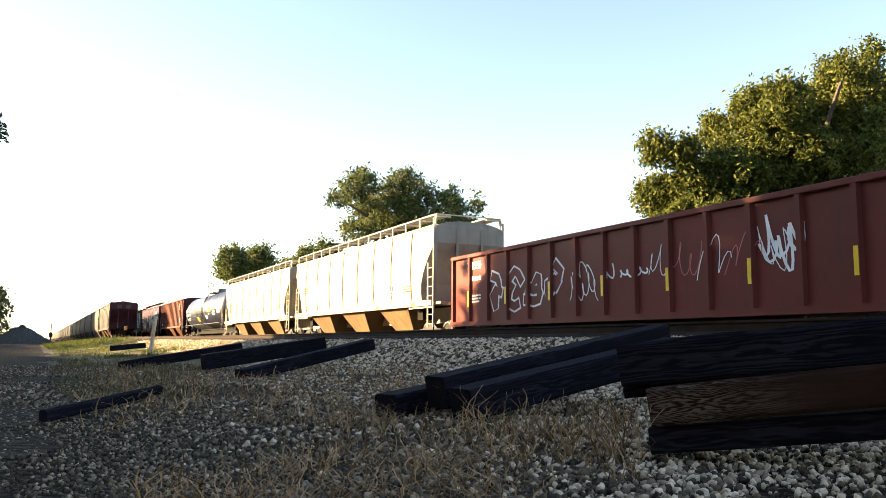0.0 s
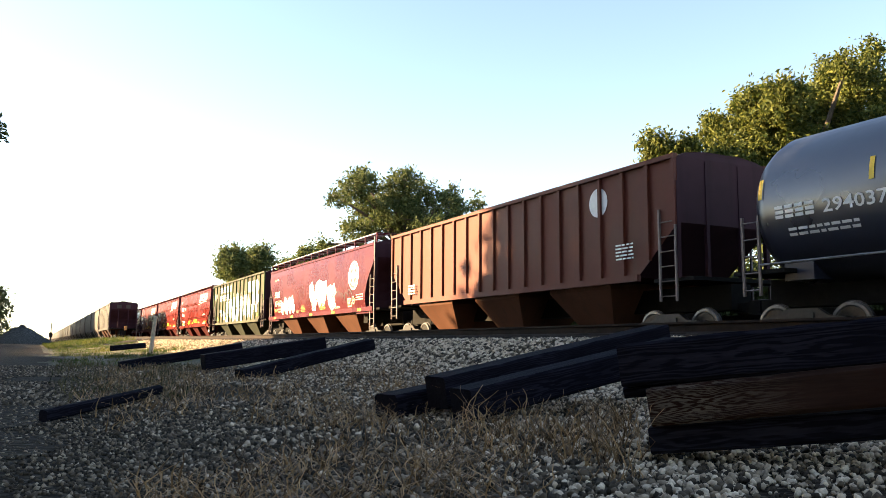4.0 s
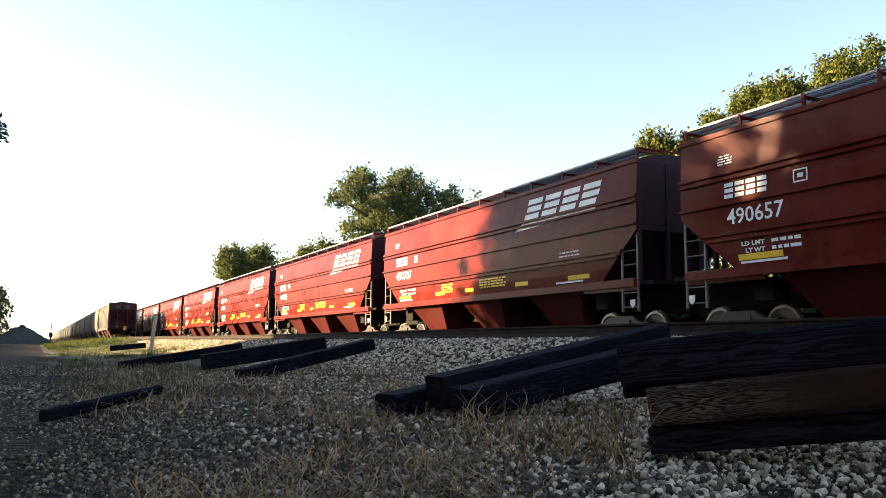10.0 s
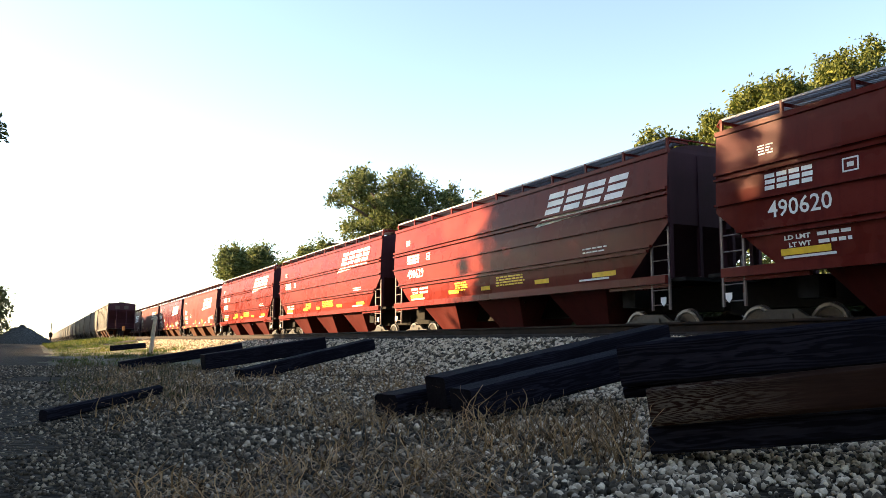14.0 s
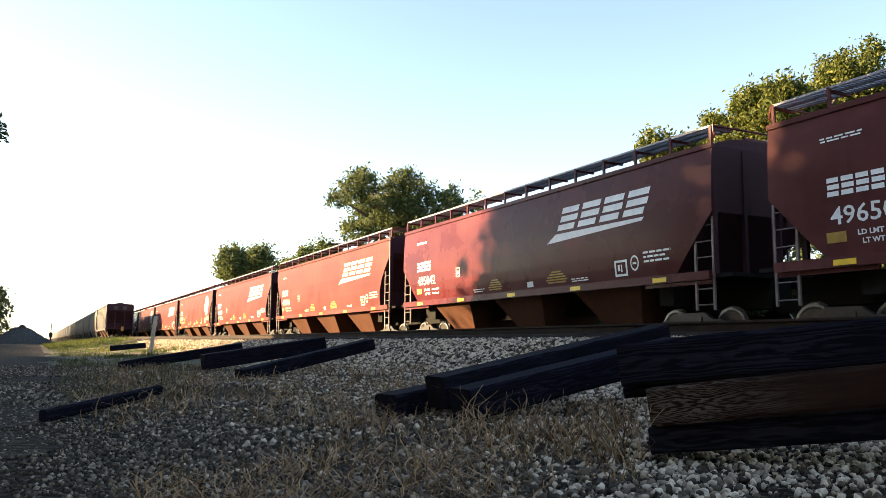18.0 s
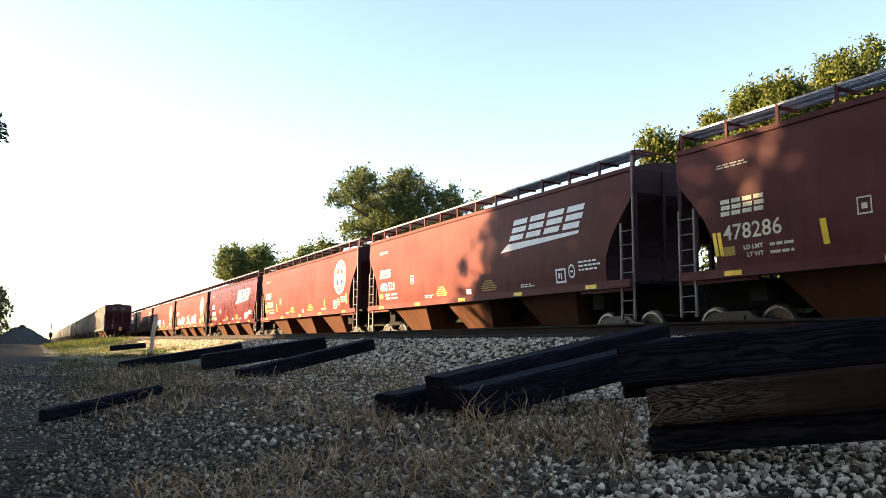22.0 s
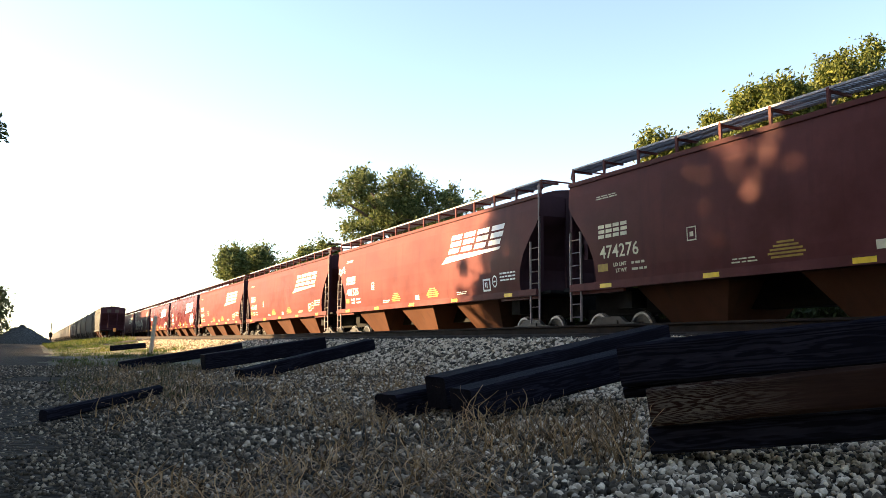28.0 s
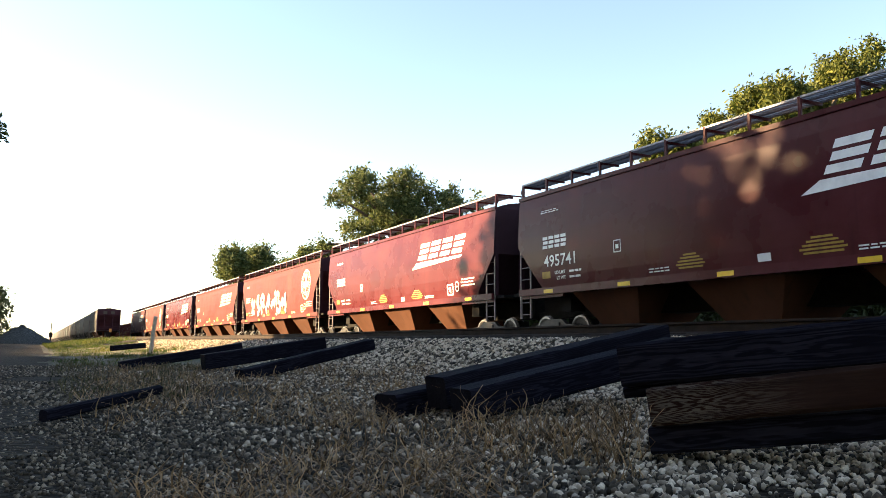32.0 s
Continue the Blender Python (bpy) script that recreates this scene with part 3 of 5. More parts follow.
def add_ends(car, length, pitch, material, steel, platform=1.02, posts=True, top=4.0, hw=1.5):
    """Underframe at both ends: sill, platform, corner posts, coupler, hand brake."""
    h, reach = length / 2, pitch / 2
    bm = bmesh.new()
    box(bm, -h - 0.45, h + 0.45, -0.32, 0.32, 0.30, 0.92)
    part("centre_sill", bm, steel, car)
    for s in (-1, 1):
        bm = bmesh.new()
        box(bm, min(s * (h - 0.9), s * (h + 0.42)), max(s * (h - 0.9), s * (h + 0.42)), -1.48, 1.48, platform - 0.05, platform + 0.04)
        part("end_platform", bm, steel, car)
        bm = bmesh.new()
        box(bm, min(s * (h + 0.3), s * (reach - 0.22)), max(s * (h + 0.3), s * (reach - 0.22)), -0.11, 0.11, 0.24, 0.46)
        box(bm, min(s * (reach - 0.26), s * (reach + 0.06)), max(s * (reach - 0.26), s * (reach + 0.06)), -0.17, 0.15, 0.18, 0.50)
        tube(bm, [(s * (reach - 0.15), 0.22, 0.32), (s * (reach - 0.05), 0.26, -0.05), (s * (reach + 0.02), 0.22, 0.0)], 0.03, 6)
        part("coupler", bm, steel, car)
        if posts:
            for y in (-1, 1):
                bm = bmesh.new()
                x = s * (h - 0.05)
                box(bm, x - 0.06, x + 0.06, y * (hw - 0.02) - 0.05, y * (hw - 0.02) + 0.05, platform + 0.02, top - 0.6)
                part("end_post", bm, material, car)
            for y in (-0.55, 0.55):
                bm = bmesh.new()
                x = s * (h - 0.03)
                box(bm, x - 0.05, x + 0.05, y - 0.05, y + 0.05, platform + 0.02, top - 0.05)
                part("end_stiffener", bm, material, car)
    bm = bmesh.new()
    lathe_y(bm, [(-0.02, 0.27), (0.02, 0.27), (0.02, 0.22), (-0.02, 0.22)], 16)
    for k in range(4):
        a = math.pi * k / 4
        tube(bm, [(-0.24 * math.cos(a), 0, -0.24 * math.sin(a)), (0.24 * math.cos(a), 0, 0.24 * math.sin(a))], 0.015, 5)
    wheel = part("brake_wheel", bm, steel, car)
    wheel.matrix_basis = pose(-h - 0.14, -0.75, 2.2, 0, 0, 90)
    bm = bmesh.new()
    box(bm, -h - 0.12, -h + 0.04, -0.95, -0.55, 1.9, 2.5)
    part("brake_housing", bm, material, car)


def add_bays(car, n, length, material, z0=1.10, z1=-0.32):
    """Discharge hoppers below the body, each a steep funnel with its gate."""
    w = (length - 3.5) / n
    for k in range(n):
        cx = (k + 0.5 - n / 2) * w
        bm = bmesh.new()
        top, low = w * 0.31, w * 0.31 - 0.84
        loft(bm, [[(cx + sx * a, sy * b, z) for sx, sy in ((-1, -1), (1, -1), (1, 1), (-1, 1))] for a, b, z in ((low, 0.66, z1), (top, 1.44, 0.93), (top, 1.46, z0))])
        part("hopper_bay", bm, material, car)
        bm = bmesh.new()
        box(bm, cx - low - 0.05, cx + 0.05 + low, -0.70, 0.70, z1 - 0.08, z1 + 0.02)
        for y in (-0.74, 0.74):
            tube(bm, [(cx - 0.15, y, z1 - 0.02), (cx + 0.15, y, z1 - 0.02)], 0.05, 6)
        part("outlet_gate", bm, STEEL, car)


def add_running_board(car, length, z, top, material, posts=13, y0=0.80, y1=1.45):
    """Roof walkways: grating panels on posts along both eaves, hatch covers between them."""
    h = length / 2 - 0.1
    for s in (-1, 1):
        bm = bmesh.new()
        for y in (y0, (y0 + y1) / 2, y1):
            box(bm, -h, h, s * y - 0.022, s * y + 0.022, top - 0.05, top)
        x = -h
        while x < h:
            box(bm, x - 0.014, x + 0.014, min(s * y0, s * y1), max(s * y0, s * y1), top - 0.04, top - 0.005)
            x += 0.085
        part("running_board", bm, GRATE, car)
        for k in range(posts):
            x = -h + 2 * h * k / (posts - 1)
            bm = bmesh.new()
            box(bm, x - 0.035, x + 0.035, s * y1 - 0.025, s * y1 + 0.025, z - 0.04, top - 0.01)
            box(bm, x - 0.03, x + 0.03, min(s * y0, s * (y1 - 0.026)), max(s * y0, s * (y1 - 0.026)), top - 0.11, top - 0.055)
            part("running_board_post", bm, material, car)
    for s in (-1, 1):
        bm = bmesh.new()
        tube(bm, [(s * (h - 0.05), -y1, z + 0.03), (s * (h + 0.12), -y1, z + 0.24), (s * (h + 0.05), -y1, top - 0.02), (s * (h + 0.05), y1, top - 0.02), (s * (h + 0.12), y1, z + 0.24), (s * (h - 0.05), y1, z + 0.03)], 0.028, 6)
        part("end_grab_rail", bm, material, car)
    x = -h + 0.5
    while x < h - 1.6:
        bm = bmesh.new()
        box(bm, x, x + 1.9, -0.34, 0.34, z + 0.10, z + 0.34)
        part("hatch_cover", bm, material, car)
        x += 2.05


def side_marks(rng, car, length, style, n=5, z=1.17):
    """Yellow reflectors along the side sill."""
    h = length / 2 - 1.7
    for k in range(n):
        x = -h + 2 * h * k / (n - 1)
        decal("reflector", [quad(x - 0.24, 0.96, 0.48, 0.11)], YELLOW, car, style, 0.126)


def new_car(name):
    return new(name)


def hopper_ribbed(paint_):
    L_, P_ = 16.52, 18.1
    car = new_car("covered_hopper")
    shaded_ends(part("body", hull("ribbed", "angled", L_, [(0.10, 0.86), (0.2, 0.62), (0.26, 0.3)]), paint_, car), ENDSHADE)
    for z, t in ((3.24, 0.07), (3.10, 0.05), (2.53, 0.05), (1.88, 0.06), (1.76, 0.06)):
        hx = L_ / 2 - at_level(CUT["angled"], z)
        for s in (-1, 1):
            bm = bmesh.new()
            y = at_level(LEVELS["ribbed"], z)
            box(bm, -hx, hx, min(s * (y - 0.02), s * (y + 0.075)), max(s * (y - 0.02), s * (y + 0.075)), z - t / 2, z + t / 2)
            part("rib", bm, paint_, car)
    finish_hopper(car, L_, P_, paint_, "ribbed", 4.16, 4.52, 3, 11)
    for x0, x1 in ((-L_ / 2 + 0.06, -L_ / 2 + 0.66), (L_ / 2 - 0.06, L_ / 2 - 0.66)):
        for s in (-1, 1):
            add_ladder(car, x0, x1, 0.30, 2.30, 2.30, s, 1.50)
            bm = bmesh.new()
            xm = (x0 + x1) / 2 + (0.12 if x0 > 0 else -0.12)
            loft(bm, [[(xm - 0.09, s * y, 0.60), (xm + 0.09, s * y, 0.60), (xm + 0.09, s * y, 0.48), (xm, s * y, 0.38), (xm - 0.09, s * y, 0.48)] for y in (1.56, 1.575)])
            bmesh.ops.recalc_face_normals(bm, faces=bm.faces[:])
            part("step_plate", bm, WHITE, car)
    return car


def finish_hopper(car, L_, P_, paint_, style, eave, top, bays, posts, steel=STEEL):
    for s in (-1, 1):
        bm = bmesh.new()
        y = LEVELS[style][0][1]
        box(bm, -L_ / 2 + 0.1, L_ / 2 - 0.1, min(s * (y - 0.06), s * (y + 0.12)), max(s * (y - 0.06), s * (y + 0.12)), 0.93, 1.13)
        for e in (-1, 1):       # deeper end of the sill over the truck
            box(bm, min(e * (L_ / 2 - 2.3), e * (L_ / 2 - 0.1)), max(e * (L_ / 2 - 2.3), e * (L_ / 2 - 0.1)), min(s * (y - 0.05), s * (y + 0.03)), max(s * (y - 0.05), s * (y + 0.03)), 0.84, 0.926)
        part("side_sill", bm, paint_, car)
        bm = bmesh.new()
        ye = LEVELS[style][-1][1]
        box(bm, -L_ / 2 - 0.01, L_ / 2 + 0.01, min(s * (ye - 0.05), s * (ye + 0.045)), max(s * (ye - 0.05), s * (ye + 0.045)), eave - 0.05, eave + 0.06)
        part("roof_rail", bm, paint_, car)
    add_bays(car, bays, L_, BAYGREY if paint_ == GREY else BAYRED if paint_ == RED else BAYBROWN)
    add_running_board(car, L_, eave, top, paint_, posts=posts)
    add_ends(car, L_, P_, ENDSHADEGREY if paint_ == GREY else ENDSHADE, steel, top=eave)
    for s in (-1, 1):
        add_truck(car, s * (L_ / 2 - 1.2))
        bm = bmesh.new()
        box(bm, s * (L_ / 2 - 1.95) - 0.25, s * (L_ / 2 - 1.95) + 0.25, -1.2, -0.7, 0.42, 0.86)
        part("air_reservoir" if s > 0 else "valve_box", bm, STEEL, car)


def hopper_smooth(paint_, L_=18.2, P_=19.68, cut="curved", seams=0, steel=STEEL, ladder=LADDERM, walk_top=4.48):
    car = new_car("covered_hopper")
    shaded_ends(part("body", hull("smooth", cut, L_, [(0.10, 0.86), (0.2, 0.62), (0.26, 0.3)]), paint_, car), ENDSHADEGREY if paint_ == GREY else ENDSHADE)
    for k in range(seams):
        x = -L_ / 2 + L_ * (k + 1) / (seams + 1)
        for s in (-1, 1):
            bm = bmesh.new()
            pts = [(at_level(LEVELS["smooth"], z), z) for z in np.linspace(1.2, 3.92, 8)]
            loft(bm, [[(x - 0.035, s * (y - 0.02), z), (x + 0.035, s * (y - 0.02), z), (x + 0.02, s * (y + 0.03), z), (x - 0.02, s * (y + 0.03), z)] for y, z in pts])
            bmesh.ops.recalc_face_normals(bm, faces=bm.faces[:])
            part("seam", bm, BAYGREY if paint_ == GREY else paint_, car)
    finish_hopper(car, L_, P_, paint_, "smooth", 3.98, walk_top, 3, 14, steel)
    for e in (-1, 1):
        for s in (-1, 1):
            if cut == "steep":
                add_ladder(car, e * (L_ / 2 - 0.06), e * (L_ / 2 - 0.60), 0.25, 2.35, 2.35, s, 1.50, ladder)
            else:
                add_ladder(car, e * (L_ / 2 - 0.04), e * (L_ / 2 - 0.52), 0.10, 2.6, 2.6 if e < 0 else 4.3, s, 1.53, ladder)
    return car


def hopper_post(paint_, L_, P_, n_posts, style="post"):
    """Hopper with square ends framed by outside posts."""
    car = new_car("covered_hopper")
    top, low = LEVELS[style][-1][0], LEVELS[style][0][0]
    shaded_ends(part("body", hull(style, "angled", L_, [(0.12, 0.8), (0.2, 0.4)]), paint_, car), ENDSHADE)
    for k in range(n_posts):
        x = -L_ / 2 + 0.06 + (L_ - 0.12) * k / (n_posts - 1)
        cutz = low if abs(x) < L_ / 2 - 1.6 else 2.37 - 1.25 * max(0, (L_ / 2 - abs(x))) / 1.5
        for s in (-1, 1):
            bm = bmesh.new()
            box(bm, x - 0.05, x + 0.05, min(s * 1.48, s * 1.58), max(s * 1.48, s * 1.58), cutz, top)
            part("side_post", bm, GREENPOST if paint_ == GREEN else paint_, car)
    for s in (-1, 1):
        bm = bmesh.new()
        box(bm, -L_ / 2, L_ / 2, min(s * 1.46, s * 1.60), max(s * 1.46, s * 1.60), top - 0.04, top + 0.07)
        part("roof_rail", bm, paint_, car)
        bm = bmesh.new()
        box(bm, -L_ / 2 + 1.4, L_ / 2 - 1.4, min(s * 1.46, s * 1.60), max(s * 1.46, s * 1.60), low - 0.10, low + 0.07)
        part("side_sill", bm, paint_, car)
        add_truck(car, s * (L_ / 2 - 0.85))
        for e in (-1, 1):
            add_ladder(car, e * (L_ / 2 - 0.05), e * (L_ / 2 - 0.60), 0.5, 2.75, 3.9, s, 1.52)
    add_bays(car, 3, L_, BAYDARK if paint_ == GREEN else BAYBROWN)
    add_ends(car, L_, P_, ENDSHADE, STEEL, top=top)
    return car


def gondola(paint_, L_=17.6, P_=19.2):
    car = new_car("gondola")
    h = L_ / 2
    for s in (-1, 1):
        bm = bmesh.new()
        box(bm, -h, h, min(s * 1.44, s * 1.50), max(s * 1.44, s * 1.50), 0.20, 2.52)
        part("side", bm, paint_, car)
        bm = bmesh.new()
        box(bm, -h, h, min(s * 1.40, s * 1.60), max(s * 1.40, s * 1.60), 2.46, 2.60)
        bmesh.ops.bevel(bm, geom=bm.edges[:], offset=0.02, segments=1, affect="EDGES")
        part("top_rail", bm, paint_, car)
        bm = bmesh.new()
        box(bm, -h, h, min(s * 1.42, s * 1.60), max(s * 1.42, s * 1.60), 0.08, 0.24)
        part("side_sill", bm, paint_, car)
        for k in range(15):
            x = -h + 0.15 + (L_ - 0.3) * k / 14
            bm = bmesh.new()
            loft(bm, [[(x - a, s * 1.49, z), (x - b, s * 1.60, z), (x + b, s * 1.60, z), (x + a, s * 1.49, z)] for a, b, z in ((0.10, 0.06, 0.22), (0.10, 0.06, 2.47))])
            bmesh.ops.recalc_face_normals(bm, faces=bm.faces[:])
            part("side_post", bm, paint_, car)
            if k % 2 and s < 0:
                decal("reflector", [quad(x - 0.05, 0.75, 0.10, 0.55)], YELLOW, car, "gondola", 0.115)
        bm = bmesh.new()
        box(bm, min(s * (h - 0.08), s * h), max(s * (h - 0.08), s * h), -1.44, 1.44, 0.80, 2.55)
        part("end_wall", bm, paint_, car)
        add_truck(car, s * (h - 1.9))
    bm = bmesh.new()
    box(bm, -h + 0.08, h - 0.08, -1.43, 1.43, 0.98, 1.06)
    part("floor", bm, paint_, car)
    add_ends(car, L_, P_, paint_, STEEL, 0.95, posts=False)
    return car


def tank_car(paint_, L_=18.1, P_=19.4):
    car = new_car("tank_car")
    r, cz, h, px = 1.63, 2.36, L_ / 2, 0.7
    prof = [(-h, 0.05), (-h + 0.03, 0.45), (-h + 0.10, 0.85), (-h + 0.22, 1.20), (-h + 0.40, 1.46), (-h + 0.58, 1.57), (-h + 0.75, r)]
    prof += [(-0.12, r), (-0.10, r + 0.012), (0.10, r + 0.012), (0.12, r)]
    prof += [(-x, y) for x, y in prof[6::-1]]
    bm = bmesh.new()
    lathe_y(bm, prof, 48)
    for v in bm.verts:
        v.co = (v.co.y, v.co.x, v.co.z + cz)
    bmesh.ops.recalc_face_normals(bm, faces=bm.faces[:])
    t = part("tank", bm, paint_, car, smooth=True)
    bm = bmesh.new()        # manway housing
    n = 16
    loft(bm, [[(px + 0.45 * math.cos(2 * math.pi * i / n), 0.45 * math.sin(2 * math.pi * i / n), z) for i in range(n)] for z in (3.88, 4.36, 4.40)])
    part("manway", bm, paint_, car)
    bm = bmesh.new()
    box(bm, px - 1.25, px + 1.25, -1.05, 1.05, 3.98, 4.03)
    part("top_platform", bm, GRATE, car)
    for s in (-1, 1):
        bm = bmesh.new()
        tube(bm, [(px - 1.2, s * 1.0, 4.0), (px - 1.2, s * 1.0, 4.78), (px - 1.0, s * 1.0, 4.86), (px + 1.0, s * 1.0, 4.86), (px + 1.2, s * 1.0, 4.78), (px + 1.2, s * 1.0, 4.0)], 0.03, 6)
        tube(bm, [(px, s * 1.0, 4.0), (px, s * 1.0, 4.86)], 0.025, 6)
        part("handrail", bm, STEEL, car)
        bm = bmesh.new()
        for x in (px - 0.24, px + 0.24):
            tube(bm, [(x, s * 1.70, 0.7), (x, s * 1.70, 2.7), (x, s * 1.35, 3.5), (x, s * 1.02, 4.0)], 0.025, 6)
        for k in range(10):
            z = 0.8 + 0.3 * k
            y = 1.70 if z < 2.7 else 1.70 - (z - 2.7) * 0.44
            tube(bm, [(px - 0.24, s * y, z), (px + 0.24, s * y, z)], 0.016, 5)
        part("ladder", bm, STEEL, car)
        bm = bmesh.new()
        tube(bm, [(-h + 0.6, s * 1.66, 1.12), (h - 0.6, s * 1.66, 1.12)], 0.022, 6)
        part("side_handrail", bm, GRATE, car)
        add_truck(car, s * (h - 1.1))
        bm = bmesh.new()
        box(bm, s * (h - 1.1) - 0.35, s * (h - 1.1) + 0.35, -1.1, 1.1, 0.80, 1.45)
        part("saddle", bm, paint_, car)
        for e in (-1, 1):
            add_ladder(car, e * (h - 0.02), e * (h - 0.45), 0.5, 2.2, 2.2, s, 1.46)
    for k, x in enumerate((-8.4, -5.9, -2.2, 2.4, 4.9, 7.0, 8.1)):
        bm = bmesh.new()
        for a0 in (0.0, 0.09, 0.18):
            a = radians(4) + a0
            y, z = -(r + 0.01) * math.cos(a), cz + (r + 0.01) * math.sin(a)
            y2, z2 = -(r + 0.01) * math.cos(a + 0.09), cz + (r + 0.01) * math.sin(a + 0.09)
            f = bm.faces.new([bm.verts.new(p) for p in ((x - 0.05, y, z), (x + 0.05, y, z), (x + 0.05, y2, z2), (x - 0.05, y2, z2))])
        part("reflector", bm, YELLOW, car)
    add_ends(car, L_ - 0.3, P_, paint_, STEEL, 1.0, posts=False)
    return car
LEVELS["tank"] = [(z, math.sqrt(1.63 ** 2 - (z - 2.36) ** 2)) for z in (1.0, 1.15, 1.4, 1.7, 2.0, 2.25, 2.5, 2.75, 3.0, 3.3, 3.55, 3.75)]
rng = random.Random(7)

# ---- the passing train ----
TEMPLATES = {
    "ribbed": hopper_ribbed(RED),
    "long": hopper_smooth(BROWN, 18.2, 19.68, "curved", 0),
    "long_maroon": hopper_smooth(MAROON, 18.2, 19.68, "curved", 0),
    "short": hopper_smooth(MAROON, 16.95, 18.42, "steep", 0),
    "short_brown": hopper_smooth(BROWN, 17.3, 18.8, "steep", 0),
    "grey": hopper_smooth(GREY, 18.3, 19.75, "curved", 8, GREY, GREY),
    "rust": hopper_post(RUST, 17.15, 19.3, 19),
    "green": hopper_post(GREEN, 17.4, 18.9, 15, "tall"),
    "tank": tank_car(TANKBLACK),
    "gondola": gondola(GOND),
}
HALF = {"ribbed": 8.26, "long": 9.1, "long_maroon": 9.1, "short": 8.475, "short_brown": 8.65, "grey": 9.15, "rust": 8.575, "green": 8.7, "tank": 9.05, "gondola": 8.8}
SIDE = {"ribbed": "ribbed", "rust": "post", "green": "tall", "tank": "tank", "gondola": "gondola"}
LABELS = {
    "ribbed": "glossy red covered hopper with horizontal ribs and white markings",
    "long": "faded oxide-brown covered hopper with curved end sheets",
    "long_maroon": "maroon covered hopper with curved end sheets and graffiti",
    "short": "dark maroon covered hopper with plain smooth sides",
    "short_brown": "orange-brown covered hopper with plain smooth sides",
    "grey": "pale grey covered hopper with vertical seams and stains",
    "rust": "rust-red covered hopper with vertical outside posts",
    "green": "dark green covered hopper covered in graffiti",
    "tank": "black tank car with yellow reflector strips",
    "gondola": "brown open gondola with side posts and graffiti",
}
# kind, left end of the body at the start, running number, extra markings
CONSIST = [
    ("gondola", -25.70, "", ""), ("grey", -45.45, "", "data"), ("grey", -65.14, "1391", "pink"), ("tank", -84.75, "294037", ""),
    ("rust", -103.79, "", "rust"), ("long_maroon", -123.9, "474651", "white"), ("green", -142.91, "4604 2", "green"),
    ("ribbed", -160.88, "490658", ""), ("ribbed", -178.90, "490648", ""), ("ribbed", -196.99, "490657", ""), ("ribbed", -215.08, "490707", ""),
    ("ribbed", -233.18, "490708", ""), ("ribbed", -251.30, "490710", ""), ("ribbed", -269.47, "490620", ""), ("ribbed", -287.54, "490629", ""),
    ("ribbed", -305.59, "", ""), ("ribbed", -323.80, "490702", ""), ("short_brown", -343.00, "496503", "sign"), ("short", -361.51, "495042", "sign"),
    ("long", -381.21, "474766", "sign"), ("long", -400.99, "483373", "sign"), ("long", -420.76, "478286", "round"), ("long", -440.52, "483521", "sign"),
    ("long", -460.19, "472325", "round"), ("short", -478.64, "496859", "sign"), ("long", -498.19, "", "tan quiet"), ("long", -517.70, "", "tan breeze"),
    ("long", -537.45, "474276", "tan"), ("long", -557.15, "481535", "sign scrawl"), ("long", -576.79, "480483", "sign"), ("long", -596.31, "480593", "sign"),
    ("short", -614.65, "495741", "sign tag"), ("short", -633.10, "", "sign"), ("long", -652.8, "", "tan yellowspray"), ("long", -672.9, "", "sign"),
    ("long_maroon", -693.2, "", "sign"), ("long", -713.4, "", "tan"), ("long", -732.9, "", "sign"), ("gondola", -752.2, "", ""), ("gondola", -771.4, "", ""),
]


def ribbed_marks(car, h, number):
    company_sign(h - 5.75, 2.98, 4.35, 0.92, WHITE, car, "ribbed")
    marks("reporting_mark", -h + 1.35, 2.66, 1.2, 0.34, WHITE, car, "ribbed")
    if number:
        lettering("running_number", number, -h + 1.4, 2.08, 0.48, WHITE, car, "ribbed", 1.5)
    lettering("load_print", "LD LMT", -h + 1.75, 1.575, 0.125, WHITE, car, "ribbed", 0.62)
    lettering("load_print", "LT WT", -h + 1.85, 1.425, 0.125, WHITE, car, "ribbed", 0.52)
    decal("small_print", bars(rng, -h + 2.5, 1.585, 0.75, 2, 0.07, 0.08) + bars(rng, -h + 1.15, 3.62, 0.42, 4, 0.03, 0.03) + bars(rng, h - 3.4, 2.05, 1.1, 2, 0.04, 0.06), WHITE, car, "ribbed")
    decal("test_box", [quad(-h + 3.15, 2.70, 0.34, 0.03), quad(-h + 3.15, 2.94, 0.34, 0.03), quad(-h + 3.15, 2.70, 0.03, 0.27), quad(-h + 3.46, 2.70, 0.03, 0.27), quad(-h + 3.25, 2.79, 0.14, 0.09)], WHITE, car, "ribbed")
    for x, w in ((-h + 1.65, 1.15), (-h + 5.0, 0.8), (-h + 7.4, 0.6), (-h + 10.7, 0.75), (h - 3.0, 1.0)):
        decal("reflector", [quad(x, 1.27, w, 0.13)], YELLOW, car, "ribbed", 0.02)
    for x in (-h + 5.5, -h + 8.4, -h + 9.2):
        decal("warning_print", bars(rng, x, 1.60, 0.95, 4, 0.05, 0.035), YELLOW, car, "ribbed", 0.012)
    decal("sill_print", [quad(-h + 1.7, 1.20, 1.2, 0.05), quad(h - 3.6, 1.2, 1.3, 0.05)], WHITE, car, "ribbed", 0.02)
    for x in (-4.4, -1.0, 0.6, 3.2):
        bm = bmesh.new()
        for poly in bars(rng, x, 0.85, 0.7, 2, 0.03, 0.05):
            bm.faces.new([bm.verts.new((p, -1.436 + (1.04 - z) * 0.952, z)) for p, z in poly])
        part("bay_print", bm, WHITE, car)


